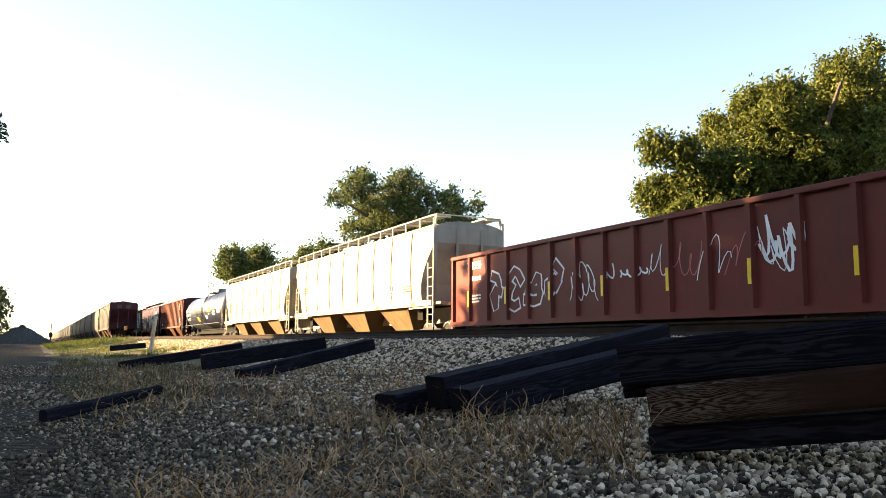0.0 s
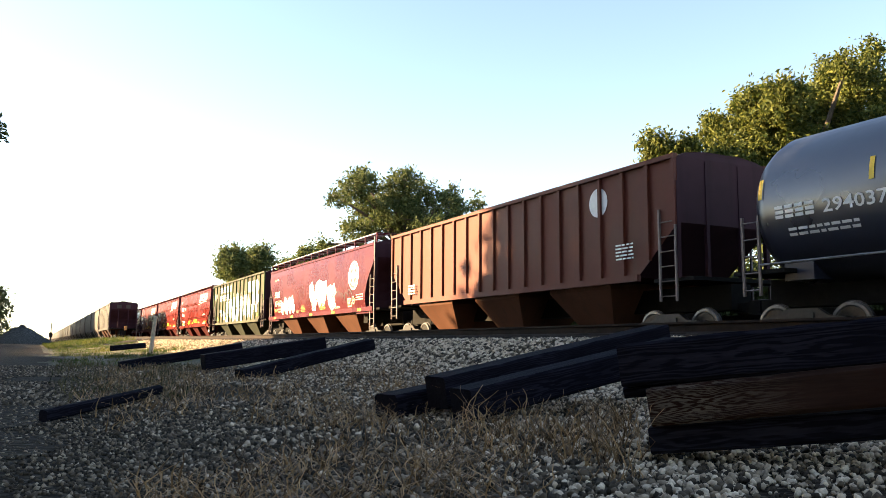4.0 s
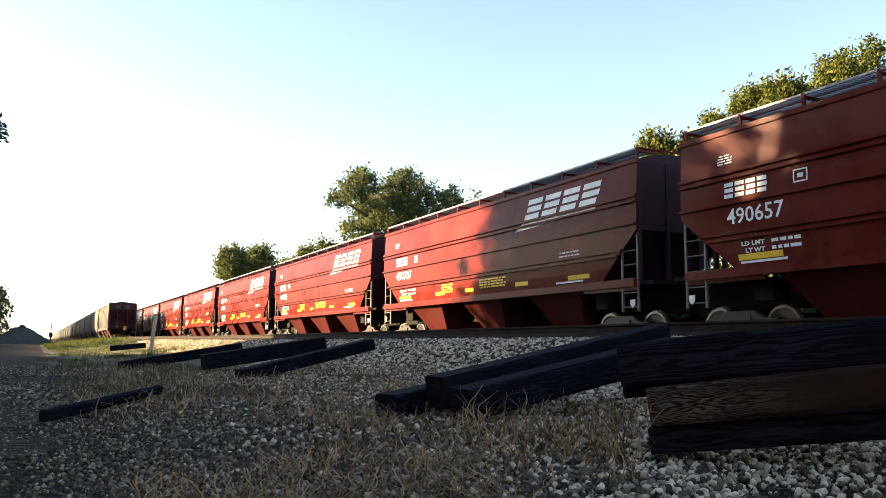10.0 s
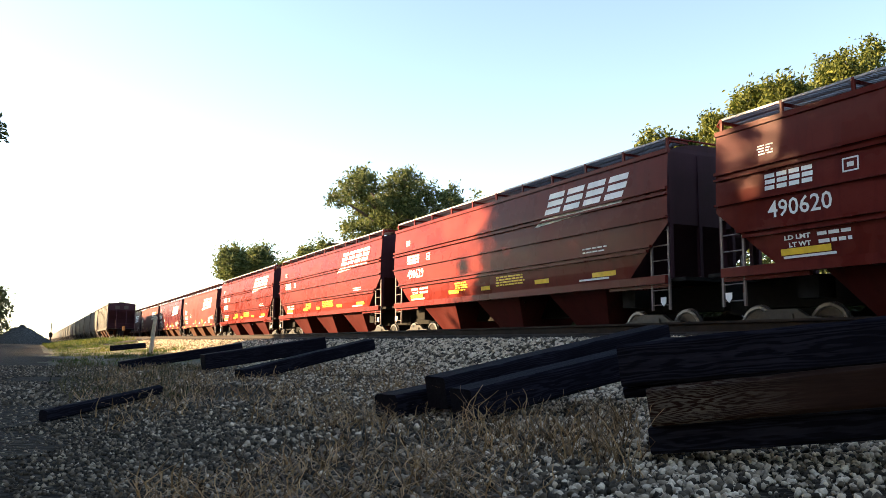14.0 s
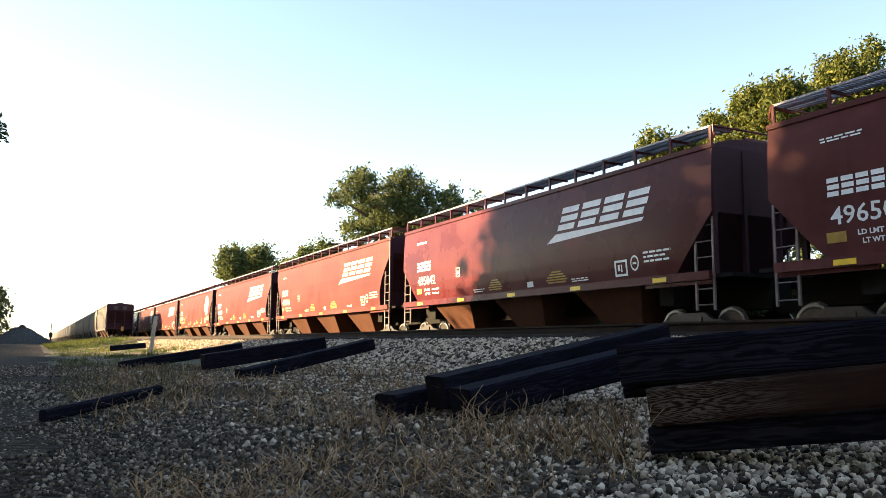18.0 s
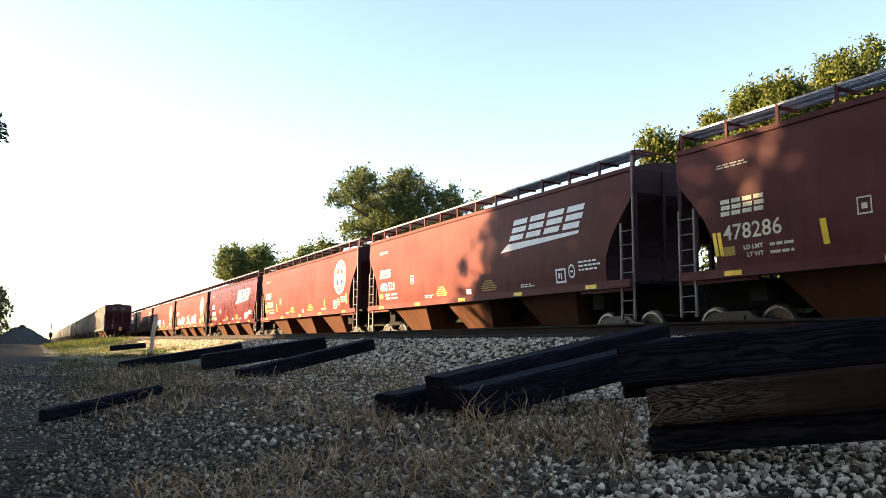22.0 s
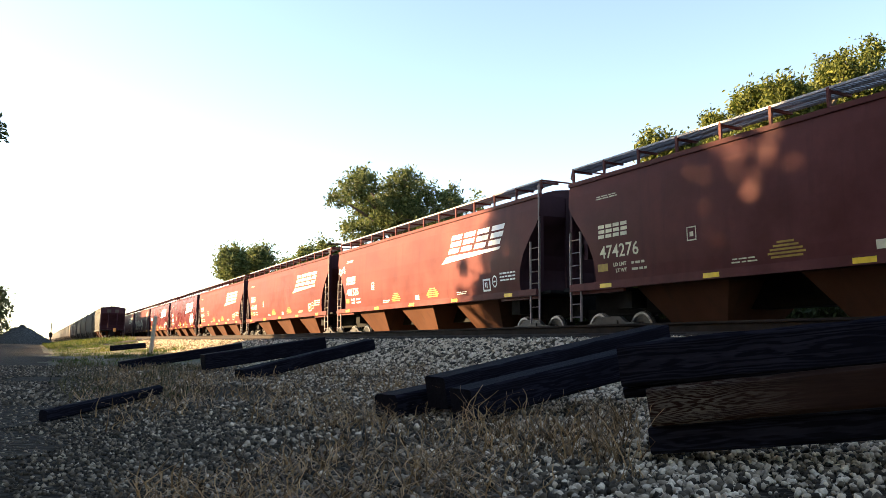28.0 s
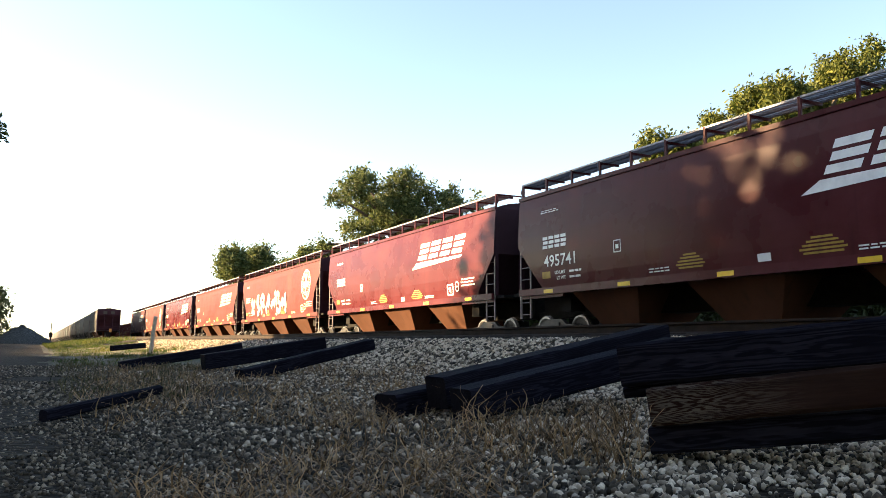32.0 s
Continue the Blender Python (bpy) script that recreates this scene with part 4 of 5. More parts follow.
def smooth_marks(car, h, number, extra, ink):
    marks("reporting_mark", -h + 1.38, 2.28, 1.22, 0.36, ink, car, "smooth")
    if number:
        lettering("running_number", number, -h + 1.42, 1.74, 0.48, ink, car, "smooth", 1.55)
    lettering("load_print", "LD LMT", -h + 1.95, 1.50, 0.13, ink, car, "smooth", 0.52)
    lettering("load_print", "LT WT", -h + 2.03, 1.34, 0.13, ink, car, "smooth", 0.44)
    decal("small_print", bars(rng, -h + 2.62, 1.51, 0.6, 2, 0.06, 0.10) + bars(rng, -h + 1.25, 3.42, 0.9, 2, 0.03, 0.03), ink, car, "smooth")
    decal("small_print", bars(rng, h - 2.35, 1.72, 1.0, 3, 0.05, 0.06) + bars(rng, h - 5.4, 1.28, 0.8, 2, 0.03, 0.03) + bars(rng, -h + 5.9, 1.30, 0.75, 2, 0.03, 0.04), ink, car, "smooth")
    decal("test_box", [quad(-h + 4.65, 1.86, 0.30, 0.03), quad(-h + 4.65, 2.16, 0.30, 0.03), quad(-h + 4.65, 1.86, 0.03, 0.33), quad(-h + 4.92, 1.86, 0.03, 0.33), quad(-h + 4.74, 1.96, 0.12, 0.11)], ink, car, "smooth")
    decal("data_box", [quad(h - 3.45, 1.22, 0.50, 0.06), quad(h - 3.45, 1.58, 0.50, 0.06), quad(h - 3.45, 1.22, 0.06, 0.42), quad(h - 3.01, 1.22, 0.06, 0.42), quad(h - 3.32, 1.36, 0.08, 0.16), quad(h - 3.20, 1.33, 0.05, 0.19)], ink, car, "smooth")
    ring_ = []
    for i in range(14):
        a, b = 2 * math.pi * i / 14, 2 * math.pi * (i + 1) / 14
        ring_.append([(h - 2.66 + p * math.cos(t), 1.52 + 1.25 * p * math.sin(t)) for p, t in ((0.12, a), (0.16, a), (0.16, b), (0.12, b))])
    decal("inspection_stamp", ring_ + [quad(h - 2.73, 1.49, 0.14, 0.05)], ink, car, "smooth")
    decal("lube_panel", [quad(-h + 9.28, 1.20, 0.34, 0.17)], ink, car, "smooth")
    for x, wide in ((-h + 7.35, 1.0), (-h + 10.85, 1.15)):
        rows_ = [quad(x - wide * q / 2, 1.54 - 0.075 * j, wide * q, 0.042) for j, q in enumerate((0.42, 0.62, 0.80, 0.92, 0.78))]
        decal("warning_print", rows_, OCHRE, car, "smooth", 0.012)
    decal("reflector", [quad(-h + 1.30, 1.40, 0.42, 0.20)], OCHRE, car, "smooth", 0.012)
    side_marks(rng, car, 2 * h, "smooth", 5)
    if "sign" in extra:
        company_sign(h - 6.5, 2.40, 4.5, 0.98, ink, car, "smooth")
    if "round" in extra:
        round_sign(h - 2.45, 2.76, 0.86, WHITE, BROWN, car, "smooth")
        for q in (quad(-h + 1.16, 1.42, 0.10, 0.52, -0.05), quad(-h + 1.30, 1.42, 0.10, 0.52, -0.05), quad(h - 1.55, 1.4, 0.14, 0.5, -0.05), quad(h - 4.9, 1.35, 0.10, 0.4), quad(-h + 3.9, 1.4, 0.14, 0.5, -0.05)):
            decal("reflector", [q], YELLOW, car, "smooth", 0.014)
    if "tan" in extra:
        round_sign(h - 2.45, 2.76, 0.86, CREAM, BROWN, car, "smooth")
    if "quiet" in extra:
        graffiti(rng, -h + 2.3, 1.32, 3.9, 0.72, 5, SPRAYW, INK, car, "smooth")
        graffiti(rng, -h + 10.4, 1.34, 2.6, 0.85, 4, SPRAYW, INK, car, "smooth")
        lettering("spray_words", "HAPPY", -h + 7.6, 1.85, 0.42, SPRAYW, car, "smooth", 1.5)
        lettering("spray_words", "B-DAY", -h + 8.0, 1.55, 0.36, SPRAYW, car, "smooth", 1.2)
        scrawl(rng, -h + 7.4, 1.28, 2.5, 0.2, 10, SPRAYW, car, "smooth", 0.05)
        for q in (quad(h - 1.5, 1.35, 0.25, 0.55), quad(h - 5.3, 1.4, 0.09, 0.45)):
            decal("reflector", [q], YELLOW, car, "smooth", 0.014)
    if "breeze" in extra:
        graffiti(rng, -h + 3.6, 1.32, 4.2, 0.9, 5, SPRAYW, INK, car, "smooth")
        graffiti(rng, -h + 9.6, 1.4, 1.2, 0.7, 1, SPRAYW, INK, car, "smooth")
    if "white" in extra:
        graffiti(rng, -h + 2.9, 1.33, 2.8, 0.75, 4, SPRAYW, INK, car, "smooth", SPRAYW)
        graffiti(rng, -h + 8.6, 1.35, 4.4, 1.35, 4, SPRAYW, INK, car, "smooth", SPRAYW)
        scrawl(rng, -h + 13.4, 1.5, 2.0, 0.6, 7, INK, car, "smooth", 0.05)
        round_sign(h - 2.6, 2.7, 0.7, SPRAYW, INK, car, "smooth")
    if "scrawl" in extra:
        scrawl(rng, -h + 0.25, 2.75, 0.9, 0.5, 6, SPRAYW, car, "smooth", 0.05)
    if "tag" in extra:
        graffiti(rng, h - 3.6, 1.4, 2.0, 0.75, 3, SPRAYW, INK, car, "smooth", SPRAYR)
    if "yellowspray" in extra:
        graffiti(rng, -h + 3, 1.3, 9, 1.5, 7, CREAM, INK, car, "smooth")


cars = []
for k, (kind, left, number, extra) in enumerate(CONSIST):
    h = HALF[kind]
    car = copy_thing(TEMPLATES[kind], pose(left + h, TRACK_Y, RAIL_Z))
    tagged(car, LABELS[kind], "railcar", "cars of the passing freight train")
    st = SIDE.get(kind, "smooth")
    if kind == "ribbed":
        ribbed_marks(car, h, number)
    elif st == "smooth" and kind != "grey":
        fresh = kind.startswith("short") or number in ("483373", "483521", "481535")
        smooth_marks(car, h, number, extra, WHITE if fresh else CREAM)
        if extra:
            car["label"] = LABELS[kind] + (", round emblem" if "round" in extra or "tan" in extra else ", slanted white sign" if "sign" in extra else "")
    elif kind == "grey":
        decal("small_print", bars(rng, h - 2.9, 1.75, 0.8, 3, 0.05, 0.05) + bars(rng, -h + 1.7, 1.45, 0.9, 2), INK, car, st)
        marks("reporting_mark", -h + 1.6, 2.2, 1.1, 0.32, INK, car, st)
        side_marks(rng, car, 2 * h, st, 5)
        if number:
            lettering("running_number", number, -h + 1.6, 1.70, 0.5, INK, car, st, 1.3)
        if extra == "data":
            decal("data_box", [quad(h - 4.3, 1.5, 0.55, 0.45)], WHITE, car, st)
            decal("data_box_centre", [quad(h - 4.24, 1.68, 0.20, 0.22), quad(h - 3.98, 1.68, 0.18, 0.22), quad(h - 4.2, 1.55, 0.36, 0.05)], INK, car, st, 0.016)
        if extra == "pink":
            for j in range(6):
                scrawl(rng, -h + 8.2 + j * 0.72, 1.35, 0.75, 0.8, 3, SPRAYR, car, st, 0.05)
            scrawl(rng, -h + 13.6, 1.5, 1.7, 0.55, 8, SPRAYG, car, st, 0.045)
            scrawl(rng, -h + 4.6, 1.5, 1.6, 0.5, 8, INK, car, st, 0.035)
            scrawl(rng, -h + 12.3, 1.55, 1.0, 0.8, 8, SPRAYR, car, st, 0.035)
    elif kind == "rust":
        decal("small_print", bars(rng, -h + 1.8, 1.75, 0.7, 4) + bars(rng, h - 2.2, 2.0, 0.7, 5, 0.04), WHITE, car, st, 0.10)
        decal("round_sign", [[(h - 3.0 + 0.4 * math.cos(a), 3.3 + 0.4 * math.sin(a)) for a in np.linspace(0, 2 * math.pi, 19)[:-1]]], WHITE, car, st, 0.012)
    elif kind == "green":
        marks("reporting_mark", -h + 2.25, 3.50, 4.75, 0.46, WHITE, car, st, 10)
        marks("reporting_mark", -h + 2.28, 2.86, 3.85, 0.46, WHITE, car, st, 8)
        lettering("running_number", number, -h + 2.3, 1.9, 0.36, SPRAYW, car, st, 1.5)
        decal("large_sign", [quad(-h + 12.2, 3.1, 1.6, 0.75), [(-h + 12.0, 2.3), (-h + 13.4, 2.3), (-h + 12.5, 3.0), (-h + 12.0, 3.0)], quad(-h + 14.0, 2.1, 0.55, 1.75),
              [(-h + 14.55, 2.95), (-h + 15.3, 2.95), (-h + 15.65, 3.2), (-h + 15.65, 3.6), (-h + 15.3, 3.85), (-h + 14.55, 3.85)],
              [(-h + 14.55, 2.1), (-h + 15.3, 2.1), (-h + 15.7, 2.3), (-h + 15.7, 2.75), (-h + 15.3, 2.92), (-h + 14.55, 2.92)]], SPRAYW, car, st)
        graffiti(rng, -h + 4.6, 1.15, 9.4, 1.5, 7, SPRAYB, INK, car, st, SPRAYW)
        for j in range(5):
            decal("spray_skyline", [quad(-h + 6.2 + j * 1.25, 2.2, 0.6, 0.5 + 0.25 * (j % 3)), quad(-h + 6.45 + j * 1.25, 2.6, 0.05, 0.7)], SPRAYW, car, st, 0.011)
        scrawl(rng, -h + 0.5, 2.7, 0.9, 1.0, 6, SPRAYW, car, st, 0.05)
        graffiti(rng, -h + 3.2, 1.3, 1.6, 0.7, 2, SPRAYW, INK, car, st)
        graffiti(rng, h - 4.0, 1.3, 2.4, 0.9, 2, SPRAYW, INK, car, st)
        for x in (-h + 1.7, -h + 5.0, -h + 9.0, h - 2.2):
            decal("reflector", [quad(x, 1.3, 0.45, 0.22)], YELLOW, car, st, 0.03)
    elif kind == "tank":
        lettering("running_number", number, -h + 2.1, 2.02, 0.36, WHITE, car, st, 1.35)
        marks("reporting_mark", -h + 1.0, 2.02, 0.95, 0.26, WHITE, car, st)
        decal("small_print", bars(rng, -h + 1.2, 1.76, 1.6, 2) + bars(rng, 1.5, 1.85, 1.2, 4, 0.04) + bars(rng, 5.0, 2.15, 1.2, 4, 0.05) + bars(rng, 3.1, 1.95, 0.8, 1), WHITE, car, st)
        decal("warning_panel", [quad(7.0, 1.98, 1.2, 0.60)], WHITE, car, st, 0.012)
        decal("panel_print", bars(rng, 7.05, 2.48, 1.1, 5, 0.06, 0.045), INK, car, st, 0.018)
        decal("placard", [quad(-2.3, 1.45, 0.6, 0.40, -0.10)], YELLOW, car, st, 0.012)
        decal("placard", [quad(3.3, 2.15, 0.75, 0.60)], YELLOW, car, st, 0.012)
        decal("placard_print", bars(rng, 3.4, 2.6, 0.55, 4, 0.05, 0.06), OCHRE, car, st, 0.018)
    elif kind == "gondola":
        graffiti(rng, -h + 2.6, 0.52, 4.4, 1.35, 4, GOND, SPRAYW, car, st)
        marks("reporting_mark", -h + 1.15, 2.05, 1.0, 0.26, WHITE, car, st)
        decal("small_print", bars(rng, -h + 1.2, 1.65, 0.9, 1, 0.14) + bars(rng, -h + 1.2, 1.1, 0.9, 3), WHITE, car, st)
        scrawl(rng, -h + 7.2, 0.6, 1.3, 0.9, 9, SPRAYW, car, st, 0.035)
        scrawl(rng, -h + 7.3, 1.2, 1.0, 0.6, 6, SPRAYW, car, st, 0.035)
        scrawl(rng, -h + 8.7, 1.15, 0.5, 0.5, 3, SPRAYW, car, st, 0.05)
        scrawl(rng, -h + 9.4, 1.15, 1.1, 0.28, 8, SPRAYW, car, st, 0.05)
        for j in range(5):
            scrawl(rng, -h + 10.5 + j * 0.85, 0.9, 0.9, 1.1, 5, SPRAYR if j % 2 else SPRAYW, car, st, 0.024)
        scrawl(rng, -h + 14.0, 0.9, 1.1, 1.3, 7, SPRAYW, car, st, 0.07)
        scrawl(rng, -h + 14.1, 1.1, 0.9, 0.8, 5, SPRAYW, car, st, 0.06)
    cars.append((car, left + h))
for t_ in TEMPLATES.values():
    for o_ in (*t_.children_recursive, t_):
        bpy.data.objects.remove(o_)

# ---- the train leaving on the siding ----
def far_hopper(paint_):
    car = new("covered_hopper")
    part("body", hull("smooth", "curved", 17.2, [(0.10, 0.86), (0.2, 0.62), (0.26, 0.3)]), paint_, car)
    add_bays(car, 3, 17.2, paint_)
    bm = bmesh.new()
    for s in (-1, 1):
        box(bm, -8.4, 8.4, s * 1.0 - 0.14, s * 1.0 + 0.14, 4.28, 4.32)
    part("running_board", bm, GRATE, car)
    for s in (-1, 1):
        add_truck(car, s * 7.7)
        bm = bmesh.new()
        box(bm, s * 8.3 - 0.4, s * 8.3 + 0.4, -1.48, 1.48, 0.96, 1.06)
        part("end_platform", bm, STEEL, car)
        add_ladder(car, s * 8.55, s * 8.05, 0.5, 2.6, 4.2, -1, 1.52)
        bm = bmesh.new()
        box(bm, min(s * 8.2, s * 9.32), max(s * 8.2, s * 9.32), -0.14, 0.14, 0.22, 0.48)
        part("coupler", bm, STEEL, car)
    return car


far_kinds = [far_hopper(DULL), far_hopper(DULLGREY), far_hopper(TANGREY)]
siding_cars = []
tail = hopper_smooth(DULLGREY, 17.2, 18.7, "curved", 7, walk_top=4.16)
for f in tail.children[0].data.polygons:      # its end sheet is painted lighter than the other, shade-darkened ends
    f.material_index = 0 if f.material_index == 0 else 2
tail.children[0].data.materials.append(paint("light_maroon_end", (0.23, 0.125, 0.12), 0.7, 0.5, (0.10, 0.065, 0.06), 1.4, 0.1))
tagged(tail, "grey covered hopper with a maroon end, last of its train", "railcar", "cars of the train on the siding")
bm = bmesh.new()
box(bm, 9.18, 9.34, 0.12, 0.42, 0.85, 1.35)
part("tail_marker", bm, plain("marker_housing", (0.45, 0.20, 0.05), 0.5), tail)
for y in (-0.75, 0.25):
    bm = bmesh.new()
    bm.faces.new([bm.verts.new((8.63, y + a, 3.45 + b)) for a, b in ((0, 0), (0.5, 0), (0.5, 0.42), (0, 0.42))])
    part("end_panel", bm, TANGREY, tail)
siding_cars.append((tail, 0))
for k in range(1, 32):
    c = copy_thing(far_kinds[(k * 7 // 3) % 3], pose(0, SIDING_Y, RAIL_Z))
    tagged(c, ("dark grey", "pale grey", "tan-grey")[(k * 7 // 3) % 3] + " covered hopper in a long train on the siding", "railcar", "cars of the train on the siding")
    siding_cars.append((c, k))
for t_ in far_kinds:
    for o_ in (*t_.children_recursive, t_):
        bpy.data.objects.remove(o_)
# ---- trees ----
def leaf_cloud(seed, lobes, clusters, per, leaf, spread):
    """Leaves in clusters over the skin and inside of several lobes; arrays of corners."""
    r = np.random.default_rng(seed)
    vols = np.array([np.prod(l[1]) for l in lobes]) ** 0.67 * np.array([l[2] if len(l) > 2 else 1.0 for l in lobes])
    pick = r.choice(len(lobes), clusters, p=vols / vols.sum())
    u = r.normal(size=(clusters, 3))
    u /= np.linalg.norm(u, axis=1)[:, None]
    rad = r.uniform(0.2, 1.0, clusters) ** 0.45 * (1 + 0.10 * r.normal(size=clusters))
    centre = np.array([lobes[i][0] for i in pick]) + u * rad[:, None] * np.array([lobes[i][1] for i in pick])
    pos = np.repeat(centre, per, 0) + r.normal(size=(clusters * per, 3)) * spread * np.repeat(r.uniform(0.5, 1.3, clusters), per)[:, None]
    n = len(pos)
    a = r.normal(size=(n, 3))
    a /= np.linalg.norm(a, axis=1)[:, None]
    b = np.cross(a, r.normal(size=(n, 3)))
    b /= np.linalg.norm(b, axis=1)[:, None]
    s = leaf * r.uniform(0.6, 1.3, n)[:, None]
    c = np.cross(a, b) * s * 0.18
    quad_ = np.stack([pos - a * s, pos - b * s * 0.45 + c, pos + a * s, pos + b * s * 0.45 + c], 1)
    return quad_.reshape(-1, 3), centre


def tree(x, y, lobes, clusters, per, leaf, spread, mat, seed, trunk_r, label, name="tree"):
    top = new(name)
    top.location = (x, y, float(ground_z(x, y)))
    v, centres = leaf_cloud(seed, lobes, clusters, per, leaf, spread)
    idx = np.arange(len(v)).reshape(-1, 4)
    raw("crown", v.tolist(), idx.tolist(), mat, top)
    r = random.Random(seed)
    fork = min(l[0][2] - l[1][2] * 0.5 for l in lobes)
    bm = bmesh.new()
    tube(bm, [(0, 0, -0.2), (0.05 * trunk_r, 0.1, fork * 0.5), (0.2, -0.1, fork)], trunk_r, 10, trunk_r * 0.7)
    part("trunk", bm, BARK, top)
    for (cx, cy, cz), (a, b, c), *_ in lobes:
        bm = bmesh.new()
        mid = Vector((cx * 0.4, cy * 0.4, (fork + cz) / 2 - 0.1 * c))
        tube(bm, [(0.2, -0.1, fork * 0.92), mid, (cx, cy, cz)], trunk_r * 0.55, 7, trunk_r * 0.18)
        for _ in range(9):
            q = Vector(centres[r.randrange(len(centres))])
            if (q - Vector((cx, cy, cz))).length < 1.4 * max(a, b, c):
                tube(bm, [(cx, cy, cz), (q + Vector((cx, cy, cz))) / 2 + Vector((r.uniform(-.3, .3), r.uniform(-.3, .3), 0.2)), q], trunk_r * 0.16, 5, trunk_r * 0.04)
        part("limb", bm, BARK, top)
    tagged(top, label, "tree")
    return top


R_ = lambda px, depth: (-depth * math.cos(YAW) + (px - 784) / 1404 * depth * math.sin(YAW), depth * math.sin(YAW) + (px - 784) / 1404 * depth * math.cos(YAW))


def P_(px, py, depth):
    """A point seen at a place of the picture and a depth along the view."""
    m = look(EYE, AIM, 0.344)
    return m @ Vector(((px - 784) / 1404 * depth, (441 - py) / 1404 * depth, -depth))


def lobes_at(base, depth, rows):
    """Crown lobes from (across, up, radius, height) as seen at that depth."""
    out = []
    for k, (px, py, rx, rz) in enumerate(rows):
        q = P_(px, py, depth + ((k * 37) % 5 - 2) * 0.02 * depth) - Vector((base[0], base[1], float(ground_z(*base))))
        s = depth / 1404
        out.append(((q.x, q.y, q.z), (rx * s, rx * s, rz * s)))
    return out


b_ = R_(1420, 40)
tree(*b_, lobes_at(b_, 40, [(1165, 262, 30, 30), (1160, 345, 36, 36), (1268, 236, 34, 34), (1290, 315, 72, 52), (1330, 188, 38, 36), (1388, 180, 40, 42), (1400, 285, 86, 66), (1470, 150, 34, 46), (1530, 180, 44, 74), (1543, 88, 14, 28), (1500, 110, 14, 22),
     (1500, 300, 90, 80), (1610, 230, 80, 110), (1240, 390, 80, 45), (1400, 390, 110, 55), (1210, 270, 30, 28), (1340, 250, 60, 50), (1450, 215, 60, 60), (1230, 330, 50, 40)]),
     3700, 38, 0.125, 0.22, LEAF_GOLD, 11, 0.42, "tall broadleaf tree with sunlit yellow-green foliage")
b_ = R_(715, 70)
tree(*b_, lobes_at(b_, 70, [(628, 330, 26, 26), (598, 350, 20, 17), (646, 375, 30, 34), (705, 340, 28, 28), (748, 345, 32, 26), (795, 365, 28, 24), (825, 385, 24, 22), (735, 392, 55, 26), (640, 412, 36, 18), (578, 432, 20, 9), (780, 400, 55, 22), (612, 398, 14, 10), (672, 352, 26, 40), (700, 375, 50, 30), (640, 318, 22, 22), (715, 318, 24, 16), (800, 345, 16, 16), (842, 362, 12, 16)]),
     1000, 24, 0.17, 0.27, LEAF_DARK, 12, 0.45, "round-headed dark green tree behind the tracks")
b_ = R_(437, 110)
tree(*b_, lobes_at(b_, 110, [(412, 462, 26, 22), (458, 458, 28, 20), (435, 480, 45, 22), (400, 478, 18, 14)]),
     600, 22, 0.26, 0.45, LEAF_DARK, 13, 0.35, "small dark green tree far behind the train")
b_ = R_(545, 120)
tree(*b_, lobes_at(b_, 120, [(548, 452, 18, 12), (520, 472, 30, 14), (580, 450, 24, 16)]), 300, 22, 0.28, 0.45, LEAF_DARK, 14, 0.3, "dark green tree far behind the train")


def bush(x, y, r, h, seed):
    top = new("bush")
    top.location = (x, y, float(ground_z(x, y)))
    v, c = leaf_cloud(seed, [((0, 0, h * 0.45), (r, r * 0.7, h * 0.55)), ((r * 0.6, 0.3, h * 0.35), (r * 0.7, r * 0.6, h * 0.45)), ((-r * 0.6, -0.2, h * 0.3), (r * 0.7, r * 0.6, h * 0.42))], 200, 16, 0.17, 0.28)
    v[:, 2] = np.maximum(v[:, 2], 0.0)
    raw("foliage", v.tolist(), np.arange(len(v)).reshape(-1, 4).tolist(), LEAF_BUSH, top)
    bm = bmesh.new()
    rr = random.Random(seed)
    for _ in range(6):
        tube(bm, [(rr.uniform(-.3, .3), rr.uniform(-.3, .3), -0.1), (rr.uniform(-.6, .6) * r, rr.uniform(-.4, .4) * r, h * 0.8)], 0.04, 5, 0.012)
    part("stem", bm, BARK, top)
    return tagged(top, "dense dark green bush on the far side of the tracks", "bush", "hedge behind the tracks")


bushes = [bush(8, 24.5, 2.1, 4.0, 61), bush(4.8, 25.2, 2.3, 4.3, 62), bush(1.4, 24.3, 2.0, 3.8, 63)]
for k in range(120):
    x = 4.0 - 2.3 * (k % 66) - (1.1 if k > 65 else 0)
    copy_thing(bushes[k % 3], pose(x, (24.6 if k < 66 else 27.2) + 0.9 * math.sin(k * 2.1), float(ground_z(x, 24.6)), 0, 0, 57 * k % 360))
# unseen trees on the road's near side, set to shade ground and train
shade_lobes = [((-3.0, 0, 9.0), (4.0, 4.0, 4.6)), ((3.2, 0.6, 9.6), (4.2, 4.0, 4.8)), ((0, -0.5, 15.0), (4.6, 4.0, 4.4), 0.55), ((0.4, 1.0, 5.0), (5.6, 3.6, 3.0))]
oak = tree(-39.0, -18.0, shade_lobes, 3600, 12, 0.36, 0.6, LEAF_DARK, 21, 0.5, "large shady tree out of view beside the service road")
for k, (x, y, turn) in enumerate([(-28.5, -20.0, 80), (-18.5, -18.5, 170), (-9.5, -20.0, 250), (-0.5, -18.5, 20), (8.5, -20.5, 120), (17.5, -19.0, 300), (-23, -27, 200), (-13.5, -28, 310), (-4, -27, 60)]):
    copy_thing(oak, pose(x, y, float(ground_z(x, y)), 0, 0, turn))
# unseen tree thinned at the top to pass sun flecks onto the wagons
thin_lobes = [(c_, r_, 0.47 if c_[2] > 12 else 1.0) for c_, r_, *_ in shade_lobes]
